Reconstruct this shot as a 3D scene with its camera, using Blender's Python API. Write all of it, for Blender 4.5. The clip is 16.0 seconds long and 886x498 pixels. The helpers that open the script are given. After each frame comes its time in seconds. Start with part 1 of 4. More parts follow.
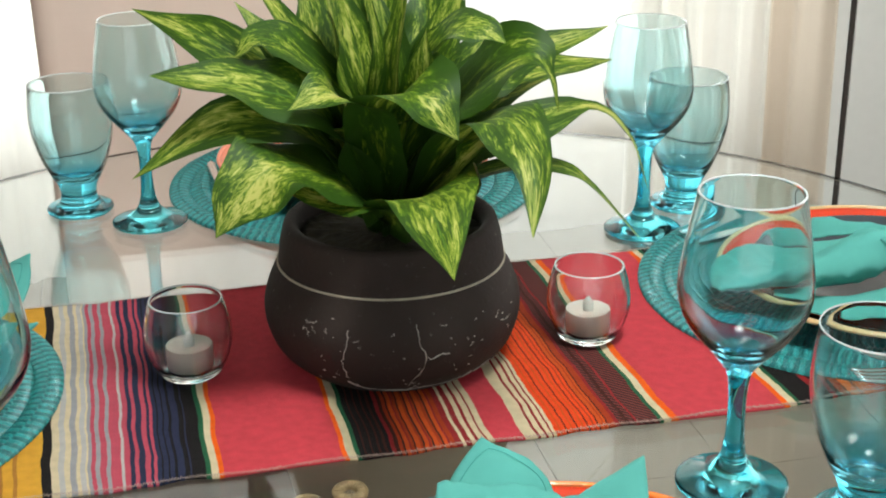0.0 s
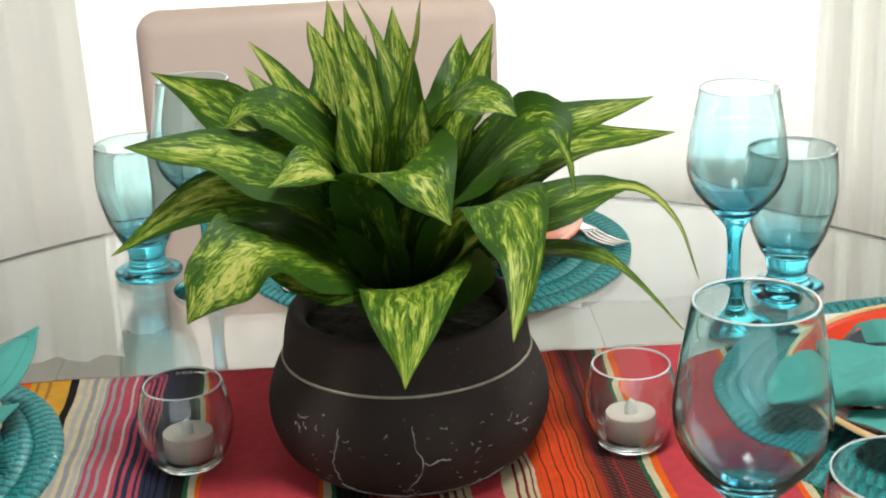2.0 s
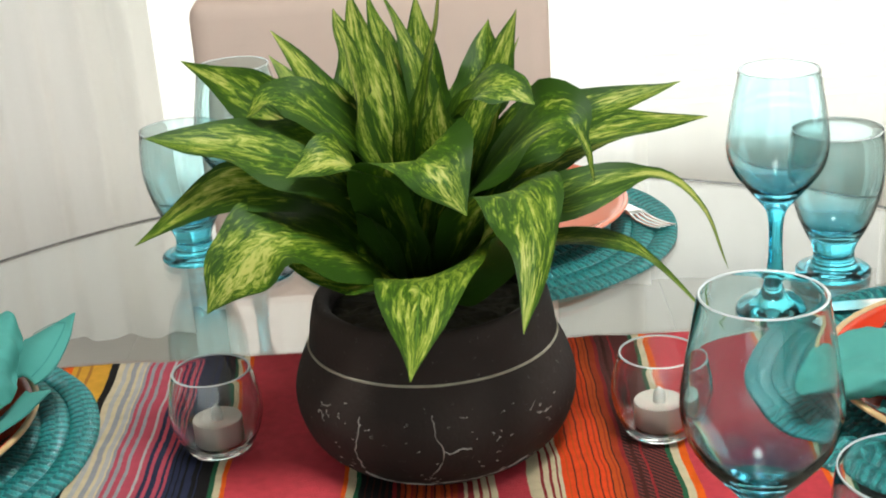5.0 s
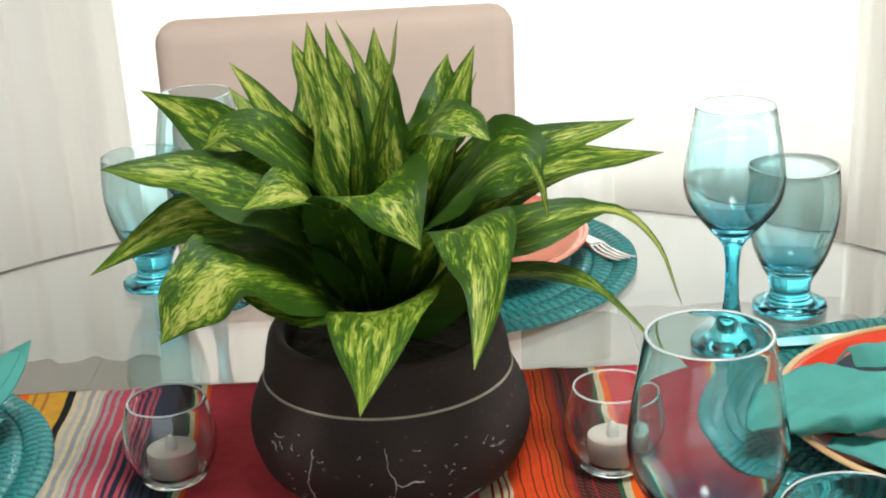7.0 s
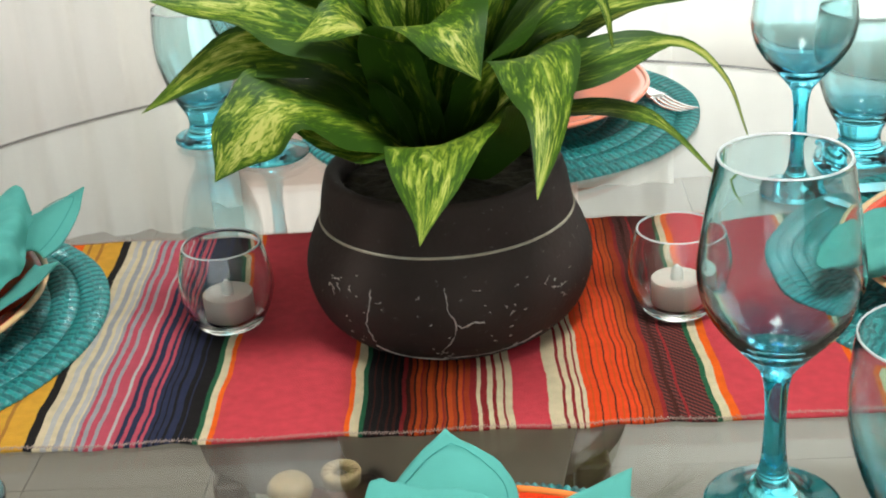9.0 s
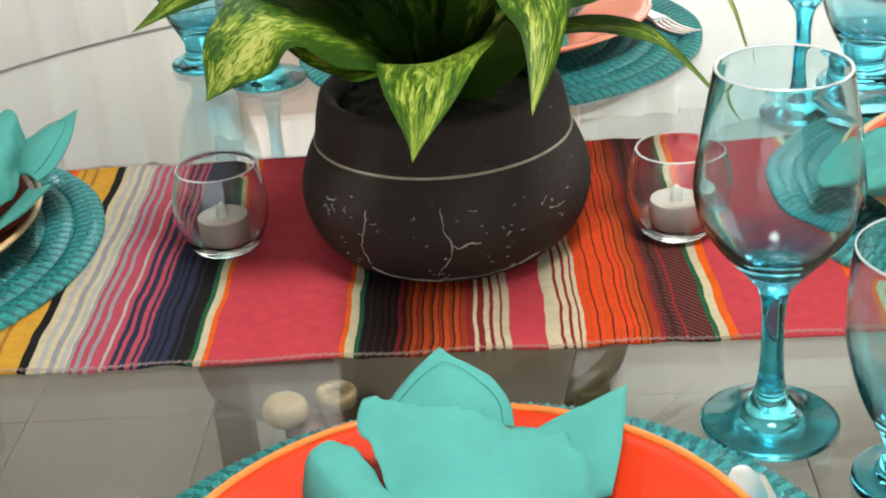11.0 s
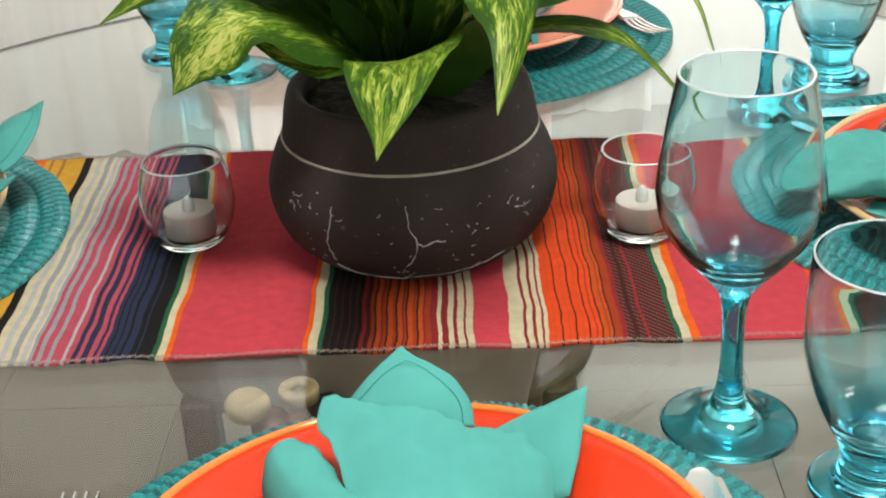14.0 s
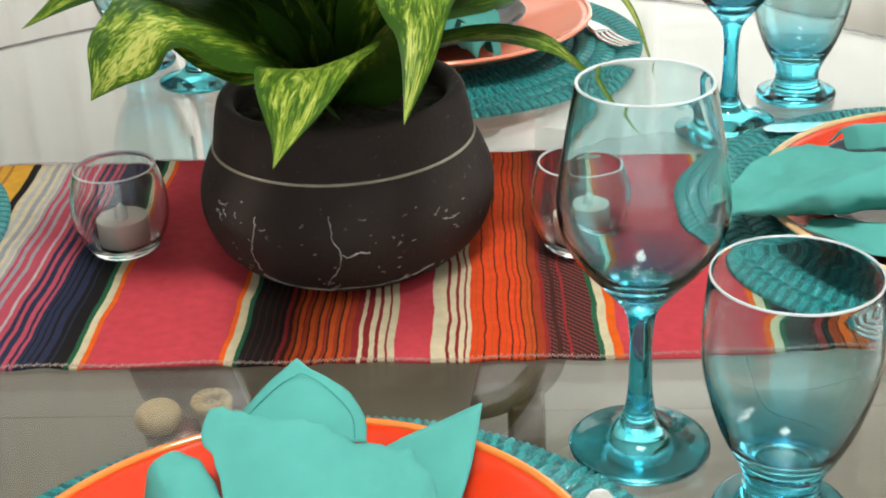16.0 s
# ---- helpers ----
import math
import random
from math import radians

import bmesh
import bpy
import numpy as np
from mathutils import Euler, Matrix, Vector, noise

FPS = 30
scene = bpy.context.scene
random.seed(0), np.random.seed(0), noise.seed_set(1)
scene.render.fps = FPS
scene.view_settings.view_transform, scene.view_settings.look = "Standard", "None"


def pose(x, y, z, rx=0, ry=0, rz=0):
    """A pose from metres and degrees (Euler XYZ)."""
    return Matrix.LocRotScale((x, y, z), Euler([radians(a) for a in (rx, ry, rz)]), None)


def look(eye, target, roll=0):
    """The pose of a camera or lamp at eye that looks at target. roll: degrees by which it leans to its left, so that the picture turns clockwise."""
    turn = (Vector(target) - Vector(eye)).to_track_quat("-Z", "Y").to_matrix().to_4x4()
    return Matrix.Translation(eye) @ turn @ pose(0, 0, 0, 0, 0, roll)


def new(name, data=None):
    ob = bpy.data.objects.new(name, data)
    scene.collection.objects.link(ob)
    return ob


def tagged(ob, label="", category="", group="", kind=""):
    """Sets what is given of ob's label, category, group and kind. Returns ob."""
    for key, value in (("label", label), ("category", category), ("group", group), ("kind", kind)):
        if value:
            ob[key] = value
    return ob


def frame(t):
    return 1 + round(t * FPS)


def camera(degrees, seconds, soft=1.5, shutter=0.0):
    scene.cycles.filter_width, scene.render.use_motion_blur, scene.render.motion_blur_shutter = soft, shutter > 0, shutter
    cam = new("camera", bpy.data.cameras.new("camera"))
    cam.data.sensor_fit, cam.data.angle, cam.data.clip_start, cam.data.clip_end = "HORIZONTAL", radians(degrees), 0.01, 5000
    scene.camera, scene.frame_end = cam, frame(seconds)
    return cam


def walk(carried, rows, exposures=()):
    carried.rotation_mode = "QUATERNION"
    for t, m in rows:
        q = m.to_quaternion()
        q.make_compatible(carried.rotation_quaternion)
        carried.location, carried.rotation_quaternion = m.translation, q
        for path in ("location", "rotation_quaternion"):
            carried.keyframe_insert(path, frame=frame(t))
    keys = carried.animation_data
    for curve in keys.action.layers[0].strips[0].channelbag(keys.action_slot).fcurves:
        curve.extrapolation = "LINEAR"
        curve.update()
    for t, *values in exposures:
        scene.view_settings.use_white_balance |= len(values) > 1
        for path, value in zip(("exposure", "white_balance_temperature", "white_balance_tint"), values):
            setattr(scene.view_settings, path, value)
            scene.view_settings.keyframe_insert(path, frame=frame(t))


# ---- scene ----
cam = camera(35.0, 16.0, soft=2.0)
PATH = [
    (0, (-0.191, -1.076, 1.282), (0.21, 0.738, 0.542), -0.7),
    (0.5, (-0.14, -1.015, 1.273), (0.273, 0.805, 0.553), -0.3),
    (1, (-0.064, -0.981, 1.268), (0.323, 0.844, 0.547), -0.3),
    (1.5, (-0.002, -0.977, 1.259), (0.112, 0.875, 0.511), -2.7),
    (2, (-0.003, -0.986, 1.27), (0.067, 0.896, 0.597), -2.5),
    (2.5, (-0.026, -0.989, 1.27), (0.183, 0.876, 0.579), -0.3),
    (3, (0.016, -0.979, 1.26), (0.121, 0.885, 0.544), -0.7),
    (3.5, (0.076, -0.982, 1.259), (0.085, 0.884, 0.541), -1.9),
    (4, (0.053, -0.97, 1.257), (-0.038, 0.899, 0.553), -4.3),
    (4.2, (0.043, -0.974, 1.263), (-0.001, 0.897, 0.558), -4.0),
    (6.3, (0.053, -0.982, 1.287), (-0.037, 0.891, 0.591), -4.0),
    (6.5, (0.051, -0.981, 1.29), (-0.007, 0.896, 0.603), -3.6),
    (7, (0.059, -0.982, 1.286), (0.041, 0.9, 0.61), -2.9),
    (7.5, (0.056, -0.978, 1.27), (0.032, 0.9, 0.583), -3.1),
    (8, (0.046, -0.979, 1.258), (-0.017, 0.871, 0.5), -3.2),
    (8.5, (0.041, -0.971, 1.247), (-0.039, 0.864, 0.455), -3.7),
    (9, (0.051, -0.969, 1.244), (-0.048, 0.852, 0.423), -4.1),
    (9.5, (0.063, -0.967, 1.238), (-0.035, 0.843, 0.391), -4.5),
    (9.7, (0.064, -0.966, 1.236), (-0.032, 0.838, 0.377), -4.9),
    (11.8, (0.051, -0.961, 1.227), (-0.072, 0.811, 0.307), -4.3),
    (12, (0.05, -0.96, 1.227), (-0.068, 0.808, 0.3), -4.1),
    (12.5, (0.05, -0.961, 1.228), (-0.054, 0.803, 0.293), -3.5),
    (13, (0.051, -0.961, 1.226), (-0.04, 0.803, 0.289), -3.3),
    (13.5, (0.057, -0.962, 1.231), (-0.03, 0.806, 0.3), -3.1),
    (14, (0.064, -0.963, 1.233), (-0.013, 0.813, 0.319), -3.2),
    (14.5, (0.064, -0.965, 1.229), (-0.003, 0.819, 0.327), -3.3),
    (15, (0.067, -0.961, 1.234), (0.009, 0.824, 0.333), -3.3),
    (15.5, (0.093, -0.952, 1.226), (0.053, 0.836, 0.331), -2.4),
    (16, (0.139, -0.944, 1.218), (0.01, 0.842, 0.326), -3.1),
]
walk(cam, [(t, look(eye, target, roll)) for t, eye, target, roll in PATH],
     ((0, 0.12), (2, 0.0), (3, -0.06), (4.2, 0.0), (7, 0.04), (9, 0.15), (12, 0.2), (16, 0.18)))

# ---- light ----
world = bpy.data.worlds.new("sky")
scene.world = world
world.use_nodes = True
wn = world.node_tree.nodes
sky = wn.new("ShaderNodeTexSky")
sky.sky_type = "NISHITA"
sky.sun_disc = False
sky.sun_elevation, sky.sun_rotation = radians(48), radians(20)
world.node_tree.links.new(sky.outputs[0], wn["Background"].inputs[0])
wn["Background"].inputs[1].default_value = 0.12


def area_lamp(name, m, sx, sy, watts, colour):
    d = bpy.data.lights.new(name, "AREA")
    d.shape, d.size, d.size_y, d.energy, d.color = "RECTANGLE", sx, sy, watts, colour
    ob = new(name, d)
    ob.matrix_world = m
    return ob


area_lamp("window_light", look((0.27, 2.10, 1.30), (0.27, 0, 1.30)), 2.0, 1.98, 14.5, (0.92, 1.0, 0.98))
area_lamp("side_window_light", look((2.35, 0.4, 1.4), (0, 0, 0.9)), 1.6, 1.3, 16.5, (0.90, 1.0, 0.98))
area_lamp("rear_window_light", look((-0.3, -2.92, 1.5), (0, 0, 0.9)), 3.2, 1.7, 22, (0.895, 1.0, 0.99))
area_lamp("ceiling_light_lamp", look((0.25, -0.55, 2.37), (0.2, -0.45, 0.75)), 0.42, 0.42, 31.5, (0.90, 0.99, 0.95))


# ---- materials ----
def mat(name, colour, rough=0.5, metal=0.0, trans=0.0, ior=1.5, spread=0.12, scale=40.0, bump=0.15, bump_scale=300.0, sheen=0.0, coat=0.0):
    m = bpy.data.materials.new(name)
    m.use_nodes = True
    n, l = m.node_tree.nodes, m.node_tree.links
    p = n["Principled BSDF"]
    p.inputs["Roughness"].default_value = rough
    p.inputs["Metallic"].default_value = metal
    p.inputs["Transmission Weight"].default_value = trans
    p.inputs["IOR"].default_value = ior
    p.inputs["Sheen Weight"].default_value = sheen
    p.inputs["Coat Weight"].default_value = coat
    p.inputs["Base Color"].default_value = (*colour, 1)
    co = n.new("ShaderNodeTexCoord")
    if spread:
        t = n.new("ShaderNodeTexNoise")
        t.inputs["Scale"].default_value, t.inputs["Detail"].default_value = scale, 6
        l.new(co.outputs["Object"], t.inputs["Vector"])
        mx = n.new("ShaderNodeMix")
        mx.data_type = "RGBA"
        mx.inputs[6].default_value = (*[c * (1 - spread) for c in colour], 1)
        mx.inputs[7].default_value = (*[min(1, c * (1 + spread)) for c in colour], 1)
        l.new(t.outputs["Fac"], mx.inputs[0])
        l.new(mx.outputs[2], p.inputs["Base Color"])
    if bump:
        t2 = n.new("ShaderNodeTexNoise")
        t2.inputs["Scale"].default_value, t2.inputs["Detail"].default_value = bump_scale, 3
        l.new(co.outputs["Object"], t2.inputs["Vector"])
        b = n.new("ShaderNodeBump")
        b.inputs["Strength"].default_value, b.inputs["Distance"].default_value = bump, 0.002
        l.new(t2.outputs["Fac"], b.inputs["Height"])
        l.new(b.outputs[0], p.inputs["Normal"])
    return m


def fabric(name, colour, spread=0.18, scale=60.0, thread=900.0, bump=0.5, rough=0.9):
    """Plain weave: two crossed sets of threads in relief over a mottled dye."""
    m = mat(name, colour, rough, spread=spread, scale=scale, bump=0, sheen=0.0)
    m.node_tree.nodes["Principled BSDF"].inputs["Specular IOR Level"].default_value = 0.12
    n, l = m.node_tree.nodes, m.node_tree.links
    co = next(x for x in n if x.type == "TEX_COORD")
    total = None
    for direction in ("X", "Y"):
        w = n.new("ShaderNodeTexWave")
        w.bands_direction = direction
        w.inputs["Scale"].default_value, w.inputs["Distortion"].default_value, w.inputs["Detail"].default_value = thread / 6.28, 1.5, 1
        l.new(co.outputs["Object"], w.inputs["Vector"])
        if total is None:
            total = w.outputs["Fac"]
        else:
            a = n.new("ShaderNodeMath")
            l.new(total, a.inputs[0])
            l.new(w.outputs["Fac"], a.inputs[1])
            total = a.outputs[0]
    b = n.new("ShaderNodeBump")
    b.inputs["Strength"].default_value, b.inputs["Distance"].default_value = bump, 0.0008
    l.new(total, b.inputs["Height"])
    l.new(b.outputs[0], n["Principled BSDF"].inputs["Normal"])
    return m


def twill(name, one, two):
    """Diagonal twill of two yarns."""
    m = fabric(name, one, bump=0.4)
    n, l = m.node_tree.nodes, m.node_tree.links
    co = next(x for x in n if x.type == "TEX_COORD")
    w = n.new("ShaderNodeTexWave")
    w.bands_direction = "DIAGONAL"
    w.inputs["Scale"].default_value, w.inputs["Distortion"].default_value = 120, 1.0
    l.new(co.outputs["Object"], w.inputs["Vector"])
    mx = n.new("ShaderNodeMix")
    mx.data_type = "RGBA"
    mx.inputs[6].default_value, mx.inputs[7].default_value = (*one, 1), (*two, 1)
    l.new(w.outputs["Fac"], mx.inputs[0])
    l.new(mx.outputs[2], n["Principled BSDF"].inputs["Base Color"])
    return m


def blue_glass(name, height, stops):
    """Glass that is nearly clear at the lip and dyed turquoise towards the foot."""
    m = mat(name, (1, 1, 1), 0.0, trans=1.0, ior=1.45, spread=0, bump=0)
    n, l = m.node_tree.nodes, m.node_tree.links
    co = n.new("ShaderNodeTexCoord")
    sep = n.new("ShaderNodeSeparateXYZ")
    div = n.new("ShaderNodeMath")
    div.operation = "DIVIDE"
    div.inputs[1].default_value = height
    ramp = n.new("ShaderNodeValToRGB")
    e = ramp.color_ramp.elements
    e[0].position, e[0].color = 0.0, (*stops[0][1], 1)
    e[1].position, e[1].color = 1.0, (*stops[-1][1], 1)
    for pos, c in stops[1:-1]:
        x = e.new(pos)
        x.color = (*c, 1)
    l.new(co.outputs["Object"], sep.inputs[0])
    l.new(sep.outputs[2], div.inputs[0])
    l.new(div.outputs[0], ramp.inputs[0])
    l.new(ramp.outputs[0], n["Principled BSDF"].inputs["Base Color"])
    return m


M_CLEAR = mat("clear_glass", (0.97, 0.985, 0.98), 0.0, trans=1, ior=1.47, spread=0, bump=0)
M_TOP = mat("table_glass", (0.93, 0.96, 0.95), 0.0, trans=1, ior=1.5, spread=0, bump=0)
M_WINE = blue_glass("goblet_glass", 0.222, ((0, (0.06, 0.56, 0.80)), (0.02, (0.17, 0.76, 0.82)), (0.13, (0.10, 0.72, 0.90)), (0.40, (0.10, 0.72, 0.92)), (0.47, (0.14, 0.66, 0.92)), (0.52, (0.36, 0.80, 0.95)), (0.575, (0.72, 0.935, 0.955)), (1, (0.80, 0.95, 0.955))))
M_TUMB = blue_glass("tumbler_glass", 0.146, ((0, (0.13, 0.76, 0.94)), (0.24, (0.12, 0.73, 0.96)), (0.32, (0.36, 0.82, 0.96)), (0.44, (0.72, 0.935, 0.955)), (1, (0.80, 0.95, 0.955))))
# Whitish, half-opaque glass: the lip's bright highlight is put into its colour.
M_LIP_SHINE = mat("whitened_highlight_lip", (0.93, 0.98, 0.99), 0.15, trans=0.55, ior=1.5, spread=0, bump=0, coat=0.6)
M_STEEL = mat("stainless_steel", (0.90, 0.89, 0.88), 0.22, metal=1, spread=0.05, scale=30, bump=0.05, bump_scale=120)
M_PLATE = mat("orange_glaze", (0.66, 0.036, 0.009), 0.12, spread=0.06, scale=15, bump=0.03, bump_scale=40, coat=0.5)
M_PLATE_RIM = mat("tan_rim_glaze", (0.80, 0.20, 0.04), 0.15, spread=0.2, scale=50, bump=0.03, coat=0.5)
M_PLATE_SALMON = mat("salmon_glaze", (0.80, 0.22, 0.13), 0.15, spread=0.08, scale=15, bump=0.03, coat=0.5)
M_RIM_TAN = mat("unglazed_tan_rim", (0.62, 0.4, 0.2), 0.3, spread=0.25, scale=60, bump=0.05)
M_BOWL = mat("charcoal_glaze", (0.035, 0.045, 0.055), 0.2, spread=0.2, scale=30, bump=0.05, coat=0.3)
M_NAPKIN = fabric("turquoise_cotton", (0.105, 0.385, 0.34), spread=0.16, scale=30, thread=2400, bump=0.12)


def thin_cloth(m, share):
    """Lets part of the light through a thin cloth."""
    n, l = m.node_tree.nodes, m.node_tree.links
    p = n["Principled BSDF"]
    tr, ms = n.new("ShaderNodeBsdfTranslucent"), n.new("ShaderNodeMixShader")
    l.new(p.inputs["Base Color"].links[0].from_socket, tr.inputs[0])
    ms.inputs[0].default_value = share
    l.new(p.outputs[0], ms.inputs[1])
    l.new(tr.outputs[0], ms.inputs[2])
    l.new(ms.outputs[0], n["Material Output"].inputs[0])


thin_cloth(M_NAPKIN, 0.2)
M_SEAM = mat("seam_thread", (0.03, 0.25, 0.23), 0.9, spread=0.1, bump=0)
M_WAX = mat("white_plastic_wax", (0.52, 0.455, 0.40), 0.45, spread=0.03, bump=0.05)
M_FLAME = mat("milky_bulb", (0.85, 0.83, 0.78), 0.2, trans=0.5, spread=0, bump=0)
M_SOIL = mat("potting_soil", (0.035, 0.027, 0.016), 1.0, spread=0.7, scale=150, bump=1.0, bump_scale=220)
M_CHAIR = fabric("blush_upholstery", (0.66, 0.49, 0.42), spread=0.06, scale=20, thread=2600, bump=0.06)
M_SEAT = mat("taupe_seat_cover", (0.16, 0.115, 0.09), 0.9, spread=0.2, scale=40, bump=0)
M_CHAIR_LEG = mat("dark_wood", (0.09, 0.05, 0.03), 0.4, spread=0.3, scale=25)
M_WALL = mat("warm_white_wall", (0.74, 0.68, 0.63), 0.85, spread=0.03, scale=6, bump=0.08, bump_scale=160)
M_CEIL = mat("white_ceiling", (0.8, 0.78, 0.75), 0.9, spread=0.03, scale=5, bump=0.3, bump_scale=90)
M_TRIM = mat("white_trim", (0.86, 0.83, 0.80), 0.4, spread=0.03, bump=0.03)

M_TILE = mat("beige_floor_tile", (0.185, 0.15, 0.116), 0.28, spread=0.22, scale=5, bump=0)
M_GROUT = mat("grey_grout", (0.24, 0.22, 0.19), 0.9, spread=0.2, scale=60)
M_PED = mat("beige_stone", (0.36, 0.29, 0.22), 0.4, spread=0.35, scale=14, bump=0.15, bump_scale=80)
M_DARK = mat("dark_gap", (0.05, 0.035, 0.03), 0.7, spread=0.2)


def sheer(name, colour, through_light, clear):
    m = bpy.data.materials.new(name)
    m.use_nodes = True
    n, l = m.node_tree.nodes, m.node_tree.links
    n.remove(n["Principled BSDF"])
    d, t, c = n.new("ShaderNodeBsdfDiffuse"), n.new("ShaderNodeBsdfTranslucent"), n.new("ShaderNodeBsdfTransparent")
    d.inputs[0].default_value = t.inputs[0].default_value = (*colour, 1)
    a, b = n.new("ShaderNodeMixShader"), n.new("ShaderNodeMixShader")
    a.inputs[0].default_value, b.inputs[0].default_value = through_light, clear
    l.new(d.outputs[0], a.inputs[1])
    l.new(t.outputs[0], a.inputs[2])
    l.new(a.outputs[0], b.inputs[1])
    l.new(c.outputs[0], b.inputs[2])
    l.new(b.outputs[0], n["Material Output"].inputs[0])
    return m


M_SLAT = sheer("white_blind_slat", (0.92, 0.91, 0.87), 0.6, 0.0)
M_SHEER = sheer("sheer_curtain", (0.93, 0.91, 0.87), 0.68, 0.12)
M_SHEER_FINE = sheer("fine_sheer_curtain", (0.93, 0.91, 0.87), 0.68, 0.34)
M_DRAPE = sheer("ivory_drape", (0.92, 0.89, 0.85), 0.5, 0.0)
M_BEIGE = sheer("beige_drape", (0.78, 0.68, 0.58), 0.5, 0.0)


def glow(name, colour, strength):
    m = bpy.data.materials.new(name)
    m.use_nodes = True
    n, l = m.node_tree.nodes, m.node_tree.links
    n.remove(n["Principled BSDF"])
    e = n.new("ShaderNodeEmission")
    e.inputs[0].default_value, e.inputs[1].default_value = (*colour, 1), strength
    l.new(e.outputs[0], n["Material Output"].inputs[0])
    return m


M_OUTSIDE = glow("bright_outside", (1.0, 0.98, 0.93), 1.9)
M_DIM_OUTSIDE = glow("shaded_outside", (0.9, 0.97, 1.0), 0.7)


def pot_material():
    m = mat("aged_brown_clay", (0.029, 0.0195, 0.0165), 0.75, spread=0.35, scale=22, bump=0.25, bump_scale=240)
    n, l = m.node_tree.nodes, m.node_tree.links
    p = n["Principled BSDF"]
    p.inputs["Specular IOR Level"].default_value = 0.2
    base = p.inputs["Base Color"].links[0].from_socket
    co = n.new("ShaderNodeTexCoord")
    t = n.new("ShaderNodeTexNoise")
    t.inputs["Scale"].default_value, t.inputs["Detail"].default_value, t.inputs["Roughness"].default_value = 150, 8, 0.8
    l.new(co.outputs["Object"], t.inputs["Vector"])
    r = n.new("ShaderNodeValToRGB")
    r.color_ramp.elements[0].position, r.color_ramp.elements[1].position = 0.625, 0.70
    l.new(t.outputs["Fac"], r.inputs[0])
    mx = n.new("ShaderNodeMix")
    mx.data_type = "RGBA"
    l.new(r.outputs[0], mx.inputs[0])
    l.new(base, mx.inputs[6])
    mx.inputs[7].default_value = (0.3, 0.27, 0.24, 1)
    l.new(mx.outputs[2], p.inputs["Base Color"])
    return m


M_POT = pot_material()
M_CHALK = mat("chalky_line", (0.33, 0.29, 0.22), 0.9, spread=0.4, scale=90)
M_CRACK = mat("pale_crack", (0.36, 0.32, 0.29), 0.9, spread=0.4, scale=200)


def leaf_material():
    """Marbled leaf: dark margin, yellow-green streaks that run outwards along the side veins."""
    m = bpy.data.materials.new("marbled_leaf")
    m.use_nodes = True
    n, l = m.node_tree.nodes, m.node_tree.links
    p = n["Principled BSDF"]
    p.inputs["Roughness"].default_value = 0.5
    p.inputs["Specular IOR Level"].default_value = 0.22

    def math_node(op, a, b=None):
        x = n.new("ShaderNodeMath")
        x.operation = op
        for k, v in enumerate((a, b)):
            if v is None:
                continue
            if isinstance(v, (int, float)):
                x.inputs[k].default_value = v
            else:
                l.new(v, x.inputs[k])
        return x.outputs[0]

    uv = n.new("ShaderNodeUVMap")
    uv.uv_map = "leaf"
    sep = n.new("ShaderNodeSeparateXYZ")
    l.new(uv.outputs[0], sep.inputs[0])
    u, v = sep.outputs[0], sep.outputs[1]
    side = math_node("ABSOLUTE", u)
    info = n.new("ShaderNodeObjectInfo")
    comb = n.new("ShaderNodeCombineXYZ")
    l.new(math_node("MULTIPLY", math_node("SUBTRACT", v, math_node("MULTIPLY", side, 0.26)), 17.0), comb.inputs[0])
    l.new(math_node("MULTIPLY", u, 6.5), comb.inputs[1])
    l.new(math_node("MULTIPLY", info.outputs["Random"], 50.0), comb.inputs[2])
    t = n.new("ShaderNodeTexNoise")
    t.inputs["Scale"].default_value, t.inputs["Detail"].default_value, t.inputs["Distortion"].default_value, t.inputs["Roughness"].default_value = 1.0, 6, 1.1, 0.6
    l.new(comb.outputs[0], t.inputs["Vector"])
    edge = math_node("MULTIPLY", math_node("POWER", side, 3.0), 0.24)
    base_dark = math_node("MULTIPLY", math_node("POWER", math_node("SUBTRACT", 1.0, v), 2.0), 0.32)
    big = n.new("ShaderNodeTexNoise")
    big.inputs["Scale"].default_value, big.inputs["Detail"].default_value = 0.26, 2
    l.new(comb.outputs[0], big.inputs["Vector"])
    patch = math_node("MULTIPLY", math_node("SUBTRACT", big.outputs["Fac"], 0.505), 0.6)
    own = math_node("MULTIPLY", math_node("SUBTRACT", info.outputs["Random"], 0.72), 0.10)
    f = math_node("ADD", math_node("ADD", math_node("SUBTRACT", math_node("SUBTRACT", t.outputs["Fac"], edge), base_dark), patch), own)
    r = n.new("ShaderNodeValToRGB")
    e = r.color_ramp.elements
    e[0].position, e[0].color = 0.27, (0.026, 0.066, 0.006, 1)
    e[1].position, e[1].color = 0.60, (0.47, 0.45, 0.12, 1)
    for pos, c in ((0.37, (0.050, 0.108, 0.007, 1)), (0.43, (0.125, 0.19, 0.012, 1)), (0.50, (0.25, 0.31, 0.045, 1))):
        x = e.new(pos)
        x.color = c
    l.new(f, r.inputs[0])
    rib = n.new("ShaderNodeMix")
    rib.data_type = "RGBA"
    line = math_node("LESS_THAN", side, 0.025)
    l.new(math_node("MULTIPLY", line, 0.5), rib.inputs[0])
    l.new(r.outputs[0], rib.inputs[6])
    rib.inputs[7].default_value = (0.10, 0.2, 0.03, 1)
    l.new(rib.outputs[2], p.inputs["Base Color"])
    w = n.new("ShaderNodeTexWave")
    w.inputs["Scale"].default_value, w.inputs["Distortion"].default_value = 1.6, 0.6
    l.new(comb.outputs[0], w.inputs["Vector"])
    b = n.new("ShaderNodeBump")
